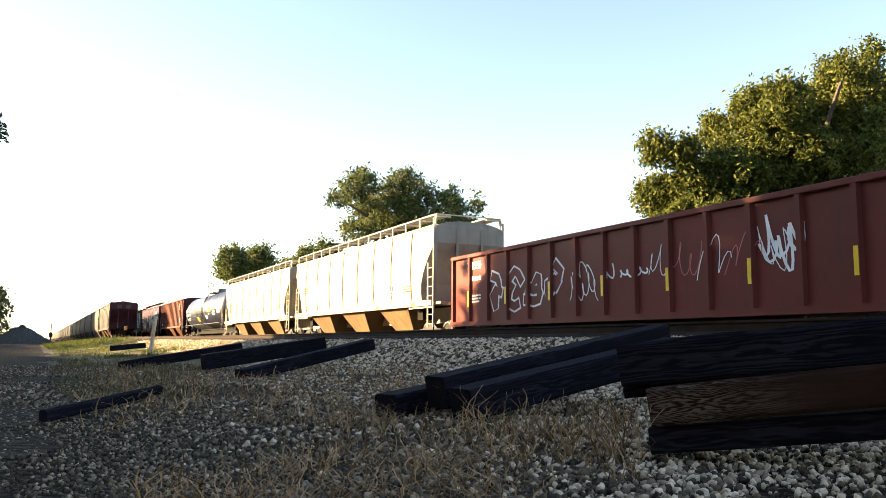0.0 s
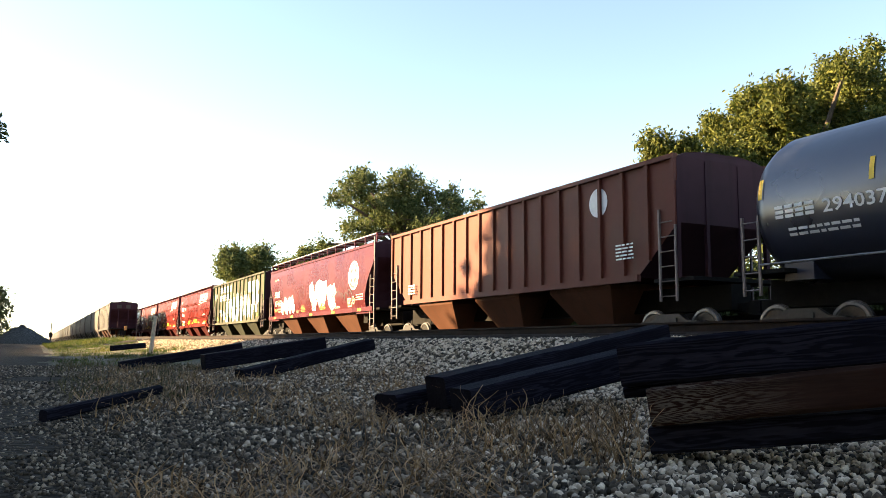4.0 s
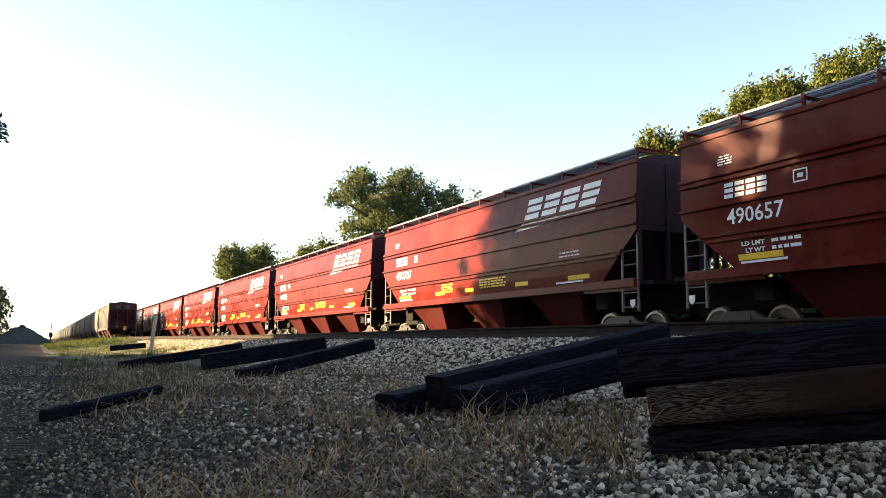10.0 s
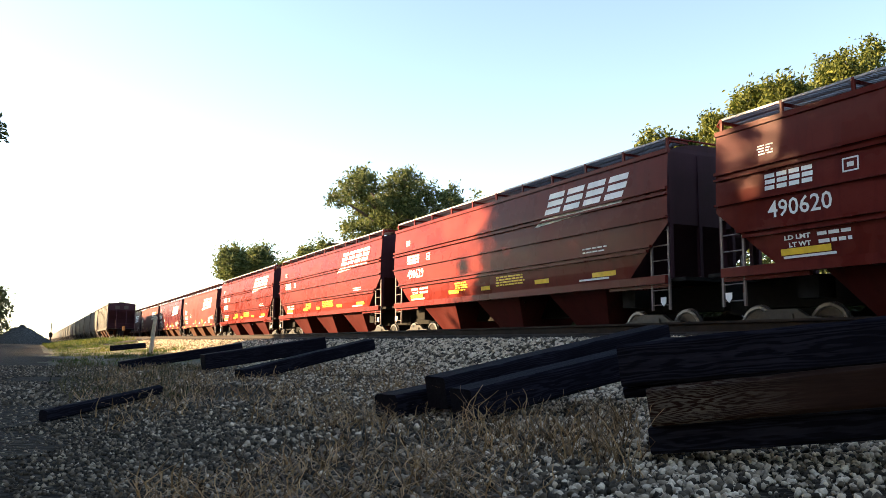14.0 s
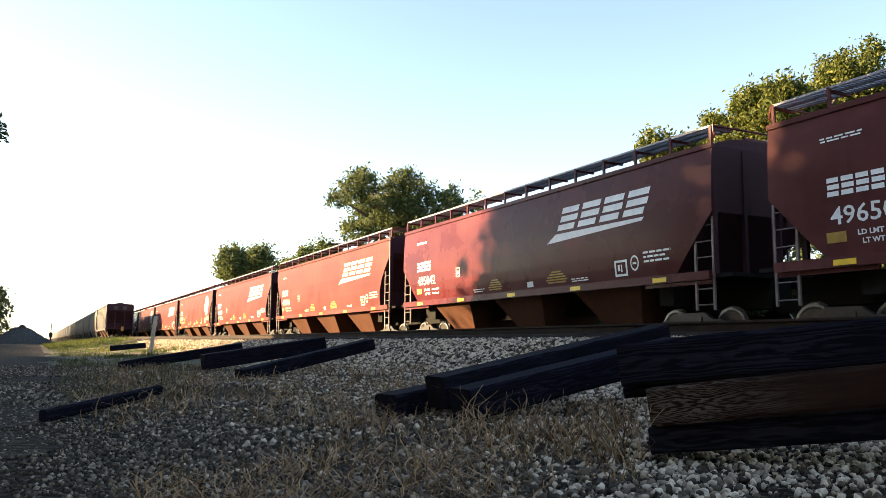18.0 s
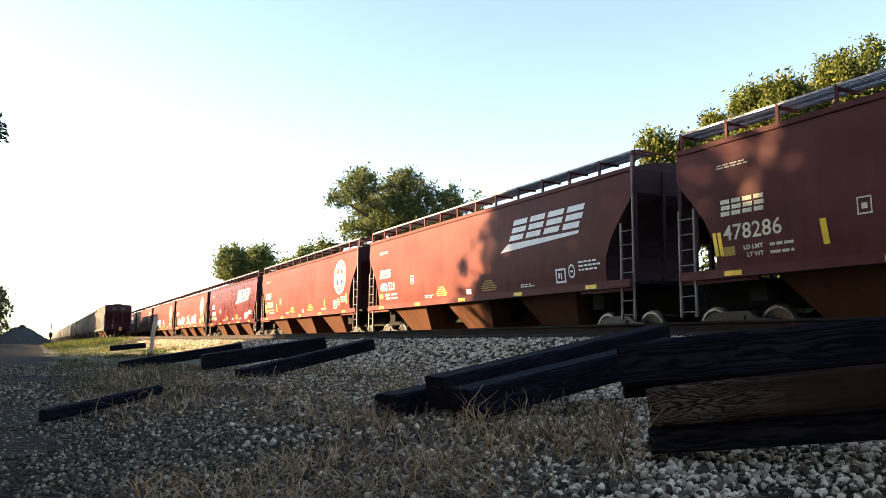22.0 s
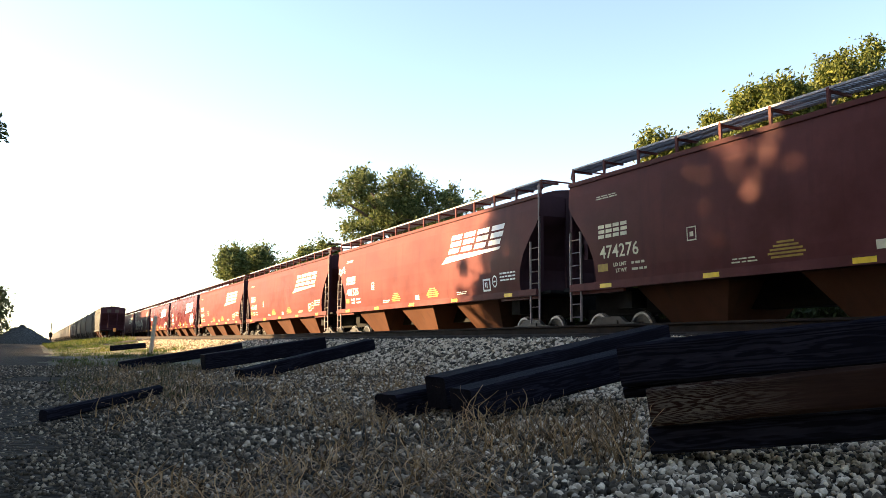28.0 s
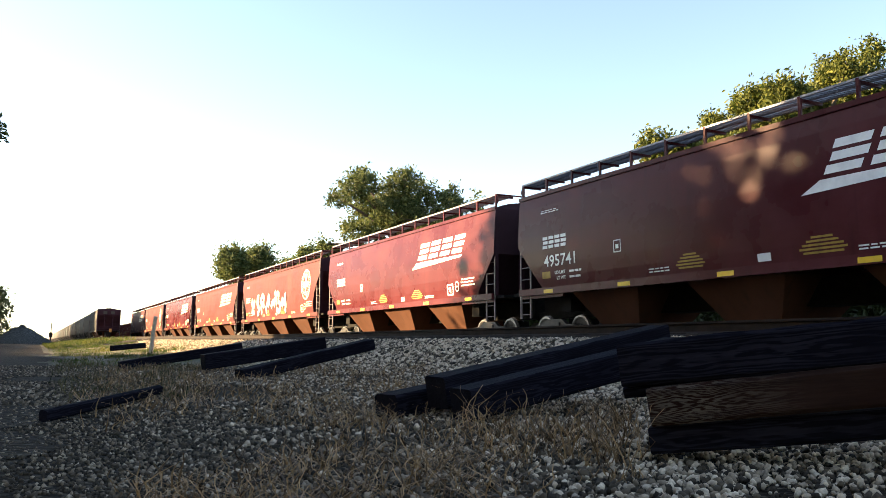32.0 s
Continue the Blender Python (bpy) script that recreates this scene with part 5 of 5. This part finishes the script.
tree(-31.2, -22.0, thin_lobes, 3300, 12, 0.36, 0.6, LEAF_DARK, 22, 0.5, "large shady tree with a thin, gappy top")
# more unseen trees, added to keep the siding train in shade
for k in range(16):
    x, y = -152.0 - 13.5 * k - max(0, k - 7) * 9.0, -16.5 - 0.9 * k
    copy_thing(oak, pose(x, y, float(ground_z(x, y)), 0, 0, 75 * k))

for k in range(30):         # unseen shrubs added along the near edge to shade the road
    x, y = -42.0 - 3.1 * k, -9.6 + 0.7 * math.sin(k * 1.7)
    shade_shrub = copy_thing(bushes[k % 3], pose(x, y, float(ground_z(x, y)), 0, 0, 83 * k % 360))
    tagged(shade_shrub, "unseen dense dark green bush added to shade the service road", "bush", "shrubs beside the road")
b_ = R_(-42, 60)
tree(*b_, lobes_at(b_, 60, [(-42, 552, 32, 32), (-14, 545, 26, 26), (-70, 560, 40, 34), (-6, 520, 14, 12), (-10, 576, 18, 12)]), 420, 14, 0.16, 0.26, LEAF_BUSH, 15, 0.14, "small leafy tree beside the road")
b_ = (-31.5, -4.5)
tree(*b_, lobes_at(b_, 30, [(-30, 226, 26, 12), (-60, 232, 34, 18), (-6, 226, 10, 7)]), 60, 14, 0.13, 0.16, LEAF_BUSH, 16, 0.10, "slender young tree beside the road")

# ---- piled ties and planks ----
def timber_beam(name, length, w, h, mat, m, label, seed, group="discarded ties beside the track"):
    """A sawn tie with chipped, slightly crooked edges."""
    r = random.Random(seed)
    bm = bmesh.new()
    n = 14
    rings = []
    for k in range(n + 1):
        x = -length / 2 + length * k / n
        j = lambda: r.uniform(-0.004, 0.004)
        c = 0.012 + r.uniform(0, 0.008)
        rings.append([(x, -w / 2 + c + j(), -h / 2), (x, w / 2 - c, -h / 2 + j()), (x, w / 2 + j(), -h / 2 + c), (x, w / 2, h / 2 - c + j()),
                      (x, w / 2 - c + j(), h / 2), (x, -w / 2 + c, h / 2 + j()), (x, -w / 2 + j(), h / 2 - c), (x, -w / 2 + j(), -h / 2 + c)][::-1])
    loft(bm, rings)
    bmesh.ops.recalc_face_normals(bm, faces=bm.faces[:])
    ob = finish(name, bm, mat)
    ob.matrix_basis = m
    return tagged(ob, label, "railroad tie", group)


def beam_between(a, b, w, h, mat, label, seed, spin=0.0, extra=0.0):
    """A beam whose top front edge runs from a to b."""
    a, b = Vector(a), Vector(b)
    d = (b - a).normalized()
    side = Vector((-d.y, d.x, 0)).normalized()
    if side.dot(a - Vector(EYE)) < 0:
        side = -side
    up = side.cross(d) if side.cross(d).z > 0 else d.cross(side)
    c = (a + b) / 2 + side * w / 2 - up * h / 2 + d * extra / 2
    m = Matrix((( d.x, side.x, up.x, c.x), (d.y, side.y, up.y, c.y), (d.z, side.z, up.z, c.z), (0, 0, 0, 1)))
    return timber_beam("railroad_tie", (b - a).length + extra, w, h, mat, m, label, seed)


TIES = [
    # left end, right end (place and depth), width, height, dark or brown
    ((1142, 688, 3.55), (1600, 640, 3.15), 0.23, 0.17, OLDWOOD, 1.1, "weathered brown tie with open wood grain"),
    ((1090, 610, 3.75), (1600, 556, 3.25), 0.24, 0.20, CREOSOTE, 1.1, "black creosoted tie resting across a brown tie"),
    ((1102, 684, 3.82), (1600, 642, 3.34), 0.24, 0.058, CREOSOTE, 1.1, "thin black plank wedged between two stacked ties"),
    # dark beam added for the black strip, mostly shade, below the brown tie
    ((1146, 758, 3.62), (1600, 724, 3.25), 0.20, 0.12, CREOSOTE, 1.1, "black tie added under a brown tie, mostly for the shade there"),
    ((785, 668, 5.35), (1095, 596, 6.3), 0.24, 0.22, CREOSOTE, 0.6, "black creosoted tie lying on the ballast"),
    ((832, 690, 4.95), (1120, 620, 5.8), 0.23, 0.20, CREOSOTE, 0.6, "black creosoted tie lying on the ballast"),
    ((702, 700, 5.5), (798, 680, 5.9), 0.23, 0.17, CREOSOTE, 1.2, "black creosoted tie lying on the ballast"),
    ((362, 628, 12.3), (576, 597, 13.4), 0.25, 0.24, CREOSOTE, 0.0, "black creosoted tie in a small pile"),
    ((430, 655, 11.3), (662, 600, 13.0), 0.24, 0.18, CREOSOTE, 0.0, "black creosoted tie in a small pile"),
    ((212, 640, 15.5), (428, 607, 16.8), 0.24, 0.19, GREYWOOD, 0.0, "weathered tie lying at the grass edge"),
    ((84, 726, 5.4), (272, 685, 7.1), 0.06, 0.085, CREOSOTE, 0.2, "thin dark plank lying on the gravel"),
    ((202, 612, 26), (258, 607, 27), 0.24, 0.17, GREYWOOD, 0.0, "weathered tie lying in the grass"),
]
for k, (a, b, w, h, mat, extra, label) in enumerate(TIES):
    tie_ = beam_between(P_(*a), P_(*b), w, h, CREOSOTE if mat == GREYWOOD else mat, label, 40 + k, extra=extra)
    if mat == GREYWOOD:     # dark sides; the pale top is bleached, with sunlight put into its colour
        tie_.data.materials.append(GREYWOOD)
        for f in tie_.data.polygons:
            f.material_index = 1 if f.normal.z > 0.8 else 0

# ---- post, mound and mast ----
bm = bmesh.new()
q = P_(266, 622, 30)
tube(bm, [(0, 0, -0.3), (0.06, 0.05, 0.7), (0.16, 0.12, 1.42)], 0.085, 8, 0.07)
post = finish("wooden_post", bm, POSTW)
post.location = (q.x, q.y, float(ground_z(q.x, q.y)))
tagged(post, "bleached leaning wooden post in the grass", "post")


def mound(x, y, r, h, seed):
    rr = np.random.default_rng(seed)
    n, rings = 40, 12
    v, f = [(0, 0, h)], []
    for k in range(1, rings + 1):
        for i in range(n):
            a = 2 * math.pi * i / n
            q = r * k / rings
            v.append((q * math.cos(a), q * math.sin(a), max(-0.1, h * (1 - k / rings) ** 1.0 * (1 + 0.05 * rr.normal())) - (0.15 if k == rings else 0) - 0.14 * h * math.exp(-((k - 0) / 1.8) ** 2)))
    for i in range(n):
        f.append((0, 1 + i, 1 + (i + 1) % n))
        for k in range(rings - 1):
            a, b = 1 + k * n, 1 + (k + 1) * n
            f.append((a + i, b + i, b + (i + 1) % n, a + (i + 1) % n))
    ob = raw("mound", v, f, PILE, smooth=True)
    ob.location = (x, y, float(ground_z(x, y)))
    return tagged(ob, "tall grey pile of gravel beyond the road", "mound")


bx, by = R_(42, 150)
mound(bx, by, 6.2, 3.7, 3)
bx, by = R_(-10, 150)
mound(bx, by, 5.0, 1.9, 4)
bm = bmesh.new()
tube(bm, [(0, 0, 0), (0, 0, 6.4)], 0.20, 6, 0.12)
box(bm, -1.9, -0.3, -0.5, 0.5, 1.6, 3.2)
tube(bm, [(-1.6, 0, 3.3), (1.4, 0, 3.3)], 0.14, 5)
mast = finish("signal_mast", bm, STEEL)
bx, by = R_(95, 260)
mast.location = (bx, by, float(ground_z(bx, by)))
tagged(mast, "thin dark signal mast far down the line", "mast")

# ---- ballast stones ----
def stones(name, xs, ys, sizes, seed, sink=0.25, material=STONE, rounded=False):
    r = np.random.default_rng(seed)
    n = len(xs)
    corner = np.array([(-1, -1, -1), (1, -1, -1), (1, 1, -1), (-1, 1, -1), (-1, -1, 1), (1, -1, 1), (1, 1, 1), (-1, 1, 1)], float) * 0.5
    f = np.array([(3, 2, 1, 0), (4, 5, 6, 7), (0, 1, 5, 4), (1, 2, 6, 5), (2, 3, 7, 6), (3, 0, 4, 7)])
    if rounded:         # a domed centre on each side
        corner = np.r_[corner * 0.86, np.array([(0, 0, -1), (0, 0, 1), (0, -1, 0), (1, 0, 0), (0, 1, 0), (-1, 0, 0)], float) * 0.62]
        f = np.array([(q[i], q[(i + 1) % 4], 8 + k) for k, q in enumerate(f) for i in range(4)])
    m_ = len(corner)
    v = corner[None] * (1 + r.uniform(-0.38, 0.22, (n, m_, 3)))
    v = v * (sizes[:, None, None] * r.uniform([0.7, 0.6, 0.45], [1.35, 1.1, 0.95], (n, 3))[:, None, :])
    q = r.normal(size=(n, 4))
    q /= np.linalg.norm(q, axis=1)[:, None]
    w, x, y, z = q.T
    m = np.stack([1 - 2 * (y * y + z * z), 2 * (x * y - z * w), 2 * (x * z + y * w), 2 * (x * y + z * w), 1 - 2 * (x * x + z * z), 2 * (y * z - x * w), 2 * (x * z - y * w), 2 * (y * z + x * w), 1 - 2 * (x * x + y * y)], 1).reshape(n, 3, 3)
    v = np.einsum("nij,nkj->nki", m, v)
    v += np.stack([xs, ys, ground_z(xs, ys) + sizes * sink], 1)[:, None, :]
    faces = (np.arange(n)[:, None, None] * m_ + f[None]).reshape(-1, f.shape[1])
    ob = raw(name, v.reshape(-1, 3).tolist(), faces.tolist(), material, smooth=True)
    return tagged(ob, "angular grey limestone ballast stones", "gravel", kind="stuff")


def wedge(seed, n, d0, d1, x0, x1, power=1.0):
    """Random places on the ground in a fan before the road's edge."""
    r = np.random.default_rng(seed)
    d = d0 + (d1 - d0) * r.uniform(0, 1, n) ** power
    u = r.uniform(x0, x1, n)
    return -d * math.cos(YAW) + u * d * math.sin(YAW), d * math.sin(YAW) + u * d * math.cos(YAW), r


x, y, r = wedge(1, 46000, 1.5, 7.5, -0.6, 0.66, 0.85)
keep = ((y > 0.12) | (r.uniform(0, 1, len(x)) < 0.5)) & ((np.sin(x * 2.3 + y) + np.cos(y * 2.9 - x * 1.3) > -1.5) | (r.uniform(0, 1, len(x)) < 0.35))
x, y = x[keep], y[keep]
across = (x * math.sin(YAW) + y * math.cos(YAW)) / (y * math.sin(YAW) - x * math.cos(YAW))
dusty = r.uniform(0, 1, len(x)) > smoothstep(0.3, 2.6, y) * (0.35 + 0.65 * smoothstep(0.02, 0.30, across))
sz = r.uniform(0.010, 0.020, keep.sum()) + np.where(r.uniform(0, 1, keep.sum()) < 0.28, 0.014, 0.001) * smoothstep(0.0, 1.5, y)
stones("gravel", x[dusty], y[dusty], sz[dusty], 2, 0.25, DUSTSTONE)
near_ = ~dusty & (x * x + y * y < 4.4 ** 2)
stones("gravel", x[near_], y[near_], sz[near_], 8, 0.42, STONE, True)
near_ = ~dusty & ~near_
stones("gravel", x[near_], y[near_], sz[near_], 18, 0.42)
x, y, r = wedge(3, 70000, 6.8, 18, -0.62, 0.62, 0.9)
keep = ((y > 0.2) | (r.uniform(0, 1, len(x)) < 0.6)) & (y < 7.6) & ((np.sin(x * 1.1 + y) + np.cos(y * 1.9 - x * 0.7) > -1.3) | (y > 4.8))
x, y, dusty = x[keep], y[keep], r.uniform(0, 1, keep.sum()) > smoothstep(0.5, 5.0, y[keep])
sz = r.uniform(0.018, 0.042, len(x))
stones("gravel", x[dusty], y[dusty], sz[dusty], 4, 0.25, DUSTSTONE)
stones("gravel", x[~dusty], y[~dusty], sz[~dusty], 9)
x, y, r = wedge(7, 16000, 17, 34, -0.26, 0.10)
keep = (y < 7.4) & (y > -0.24 * x)
stones("gravel", x[keep], y[keep], r.uniform(0.03, 0.06, keep.sum()), 10)
r = np.random.default_rng(12)
x, y = r.uniform(-9, 9, 18000), r.uniform(0.3, 7.4, 18000)
keep = y > 1.3 * -x + 0.3
stones("gravel", x[keep], y[keep], r.uniform(0.016, 0.034, keep.sum()), 13, 0.4)
r = np.random.default_rng(5)
x, y = -2 - 58 * r.uniform(0, 1, 34000) ** 1.3, 5.0 + 2.75 * r.uniform(0, 1, 34000)
stones("gravel", x, y, r.uniform(0.035, 0.07, len(x)), 6)
x, y = r.uniform(-70, 4, 6000), r.uniform(7.6, 10.6, 6000)
stones("gravel", x, y, r.uniform(0.04, 0.07, len(x)), 16, 0.1)

# ---- weeds and grass ----
def blades(name, xs, ys, heights, width, mat, seed, label, category, lean=0.6, curl=0.12):
    """Bent blades and stems, three segments each."""
    r = np.random.default_rng(seed)
    n = len(xs)
    a = r.uniform(0, 2 * math.pi, n)
    dirv = np.stack([np.cos(a), np.sin(a)], 1)
    sidev = np.stack([-np.sin(a + r.normal(0, 0.6, n)), np.cos(a)], 1)
    b = r.uniform(0.1, lean, n)
    kink = r.normal(0, curl, (n, 2))
    zs = ground_z(xs, ys)
    levels = []
    steps = (0.0, 0.2, 0.4, 0.6, 0.8, 1.0)
    phase = r.uniform(0, 6.28, (n, 2))
    for t in steps:
        w = width * (1 - 0.6 * t) * r.uniform(0.7, 1.2, n)
        cx = xs + dirv[:, 0] * heights * b * t * t + kink[:, 0] * heights * (np.sin(6.5 * t + phase[:, 0]) - np.sin(phase[:, 0]))
        cy = ys + dirv[:, 1] * heights * b * t * t + kink[:, 1] * heights * (np.sin(6.5 * t + phase[:, 1]) - np.sin(phase[:, 1]))
        cz = zs + heights * t * (1 - 0.35 * np.minimum(b, 1.9) * t)
        for s in (-0.5, 0.5):
            levels.append(np.stack([cx + sidev[:, 0] * w * s, cy + sidev[:, 1] * w * s, cz], 1))
    v = np.stack(levels, 1).reshape(-1, 3)
    base = np.arange(n)[:, None, None] * 12
    f = (base + np.array([(k, k + 1, k + 3, k + 2) for k in (0, 2, 4, 6, 8)])[None]).reshape(-1, 4)
    ob = raw(name, v.tolist(), f.tolist(), mat)
    return tagged(ob, label, category, kind="stuff")


def tufts(seed, n, per, d0, d1, x0, x1, spread, power=1.0):
    cx, cy, r = wedge(seed, n, d0, d1, x0, x1, power)
    xs, ys = np.repeat(cx, per) + r.normal(0, spread, n * per), np.repeat(cy, per) + r.normal(0, spread, n * per)
    return xs, ys, r


x, y, r = tufts(31, 560, 10, 1.9, 6.0, -0.42, 0.26, 0.08)
k = (y > 0.25) & (np.repeat(np.sin(x[::10] * 2.1 + 1.0) + np.cos(y[::10] * 2.7 + x[::10]), 10) > 0.45)
blades("dry_weeds", x[k], y[k], r.uniform(0.05, 0.17, k.sum()), 0.0085, STRAW, 32, "dry straw-coloured weed stems in the gravel", "weeds", 1.6, 0.17)
x, y, r = tufts(33, 30, 14, 3.9, 5.2, 0.02, 0.25, 0.10)
blades("dry_weeds", x, y, r.uniform(0.08, 0.26, len(x)), 0.0085, STRAW, 34, "tall dry weeds before the stacked ties", "weeds", 0.9, 0.14)
x, y, r = tufts(35, 330, 10, 6, 16, -0.43, 0.0, 0.14)
k = (y > 0.3) & (y < 5.6)
blades("dry_weeds", x[k], y[k], r.uniform(0.06, 0.20, k.sum()), 0.014, STRAW, 36, "dry weeds scattered over the gravel", "weeds", 1.2, 0.22)
r = np.random.default_rng(37)
gx, gy = -17 - 58 * r.uniform(0, 1, 1300), 0.6 + 5.4 * r.uniform(0, 1, 1300)
x, y = np.repeat(gx, 13) + r.normal(0, 0.22, 16900), np.repeat(gy, 13) + r.normal(0, 0.20, 16900)
clump = np.repeat(np.sin(gx * 0.9 + gy * 0.7) + np.cos(gy * 1.3 - gx * 0.5), 13)
k = (clump > 0.0) & (y < -0.26 * x) & (y > 0.5 + 0.5 * np.sin(x * 0.6)) & (y < 10 + (x + 20) * 0.0) & (r.uniform(0, 1, len(x)) < smoothstep(-17, -25, x))
blades("grass", x[k], y[k], (np.repeat(r.uniform(0.03, 0.15, 1300), 13) * (0.5 + np.maximum(clump, 0)))[k] * r.uniform(0.6, 1.3, k.sum()), 0.026, GRASS, 38, "sunlit green and yellow grass on the verge", "grass", 0.9)
x, y = r.uniform(-170, -70, 9000), r.uniform(0.6, 7.3, 9000)
blades("grass", x, y, r.uniform(0.15, 0.45, len(x)), 0.05, GRASS, 39, "sunlit green and yellow grass on the verge", "grass", 0.9)

x, y, r = tufts(41, 90, 14, 7, 18, -0.50, -0.30, 0.16)
k = y > 0.15
blades("grass", x[k], y[k], r.uniform(0.06, 0.22, k.sum()), 0.013, WEEDGREEN, 42, "low green weeds at the road's edge", "weeds", 1.1)

# a few tall dead stalks by the stacked ties
for px, py, d, n, hh in ((850, 738, 4.55, 7, 0.36), (1076, 694, 3.55, 14, 0.34), (1055, 690, 3.75, 30, 0.15), (1040, 735, 3.6, 40, 0.09), (1100, 770, 3.2, 40, 0.08), (930, 770, 3.7, 40, 0.13), (600, 800, 3.9, 40, 0.14), (965, 700, 4.4, 26, 0.15), (1020, 690, 4.2, 30, 0.14), (905, 715, 4.5, 26, 0.16), (690, 755, 4.6, 34, 0.17), (780, 760, 4.3, 30, 0.22)):
    q = P_(px, py, d)
    r = np.random.default_rng(px)
    x, y = q.x + r.normal(0, 0.10 if n > 10 else 0.03, n), q.y + r.normal(0, 0.08 if n > 10 else 0.03, n)
    blades("dry_weeds", x, y, hh * r.uniform(0.6, 1.15, n), 0.0085, STRAW, px, "tall dead weed stalks beside the ties", "weeds", 0.9)

# ---- track ties ----
TIE_MESH = tie_mesh("tie")
for k in range(170):
    x = -82 + 0.53 * k
    ob = new("tie", TIE_MESH)
    ob.parent = siding
    ob.location = (x, SIDING_Y + 0.05 * math.sin(k * 12.9), float(siding_z(x)) - 0.170)
bm = bmesh.new()
for x in list(np.arange(-330, -82.2, 0.53)) + list(np.arange(8.2, 160, 0.53)):
    z = float(siding_z(x)) - 0.170
    box(bm, x - 0.115, x + 0.115, SIDING_Y - 1.3, SIDING_Y + 1.3, z - 0.18, z)
far_ties = part("far_ties", bm, TRACKTIE, siding)
far_ties["kind"] = "stuff"
bm = bmesh.new()
for x in np.arange(-420, 260, 0.53):
    box(bm, x - 0.115, x + 0.115, TRACK_Y - 1.3, TRACK_Y + 1.3, MAIN_Z - 0.35, MAIN_Z - 0.170)
far_ties = part("far_ties", bm, TRACKTIE, main_track)
far_ties["kind"] = "stuff"

# ---- what moves ----
RUN = [(0, 0.0), (1, 17.9), (2, 35.89), (3, 54.05), (6, 109.48), (7, 127.5), (8, 145.66), (9, 164.76), (10, 183.07), (11, 201.40), (12, 219.77), (13, 238.19),
       (14, 256.65), (17, 313.1), (18, 331.6), (19, 350.2), (20, 369.53), (21, 388.1), (22, 406.69), (23, 425.39), (24, 443.96), (25, 462.53),
       (28, 519.05), (29, 537.48), (30, 555.93), (31, 575.06), (32, 593.59)]
TAIL_END = [(0, -100.9), (7, -101.4), (10, -102.0), (12, -102.7), (14, -103.6), (17, -105.0), (19, -106.0), (21, -107.3), (23, -109.4), (25, -112.0), (28, -116.4), (30, -119.7), (32, -123.4)]


def run_at(t):
    return float(np.interp(t, [a for a, _ in RUN], [b for _, b in RUN]))


def motions():
    for car, x0 in cars:
        walk(car, [(t, pose(x0 + d, TRACK_Y, RAIL_Z)) for t, d in RUN])
        near = [f / FPS for f in range(0, 32 * FPS + 1) if -58 < x0 + run_at(f / FPS) < 8]
        if not near:
            continue
        times = sorted({0.0, *near, 32.0})
        for w in car.children_recursive:
            if w.name.split(".")[0] == "wheelset":
                at = w.location.copy()
                start = run_at(near[0])
                rows = []
                for t in times:
                    d = min(max(run_at(t), start), run_at(near[-1])) - start
                    rows.append((t, pose(at.x, at.y, at.z, 0, math.degrees(d / 0.457) % 360, 0)))
                walk(w, rows)
    for car, k in siding_cars:
        walk(car, [(t, pose(e - 9.35 - 18.7 * k, SIDING_Y, RAIL_Z)) for t, e in TAIL_END])


motions()
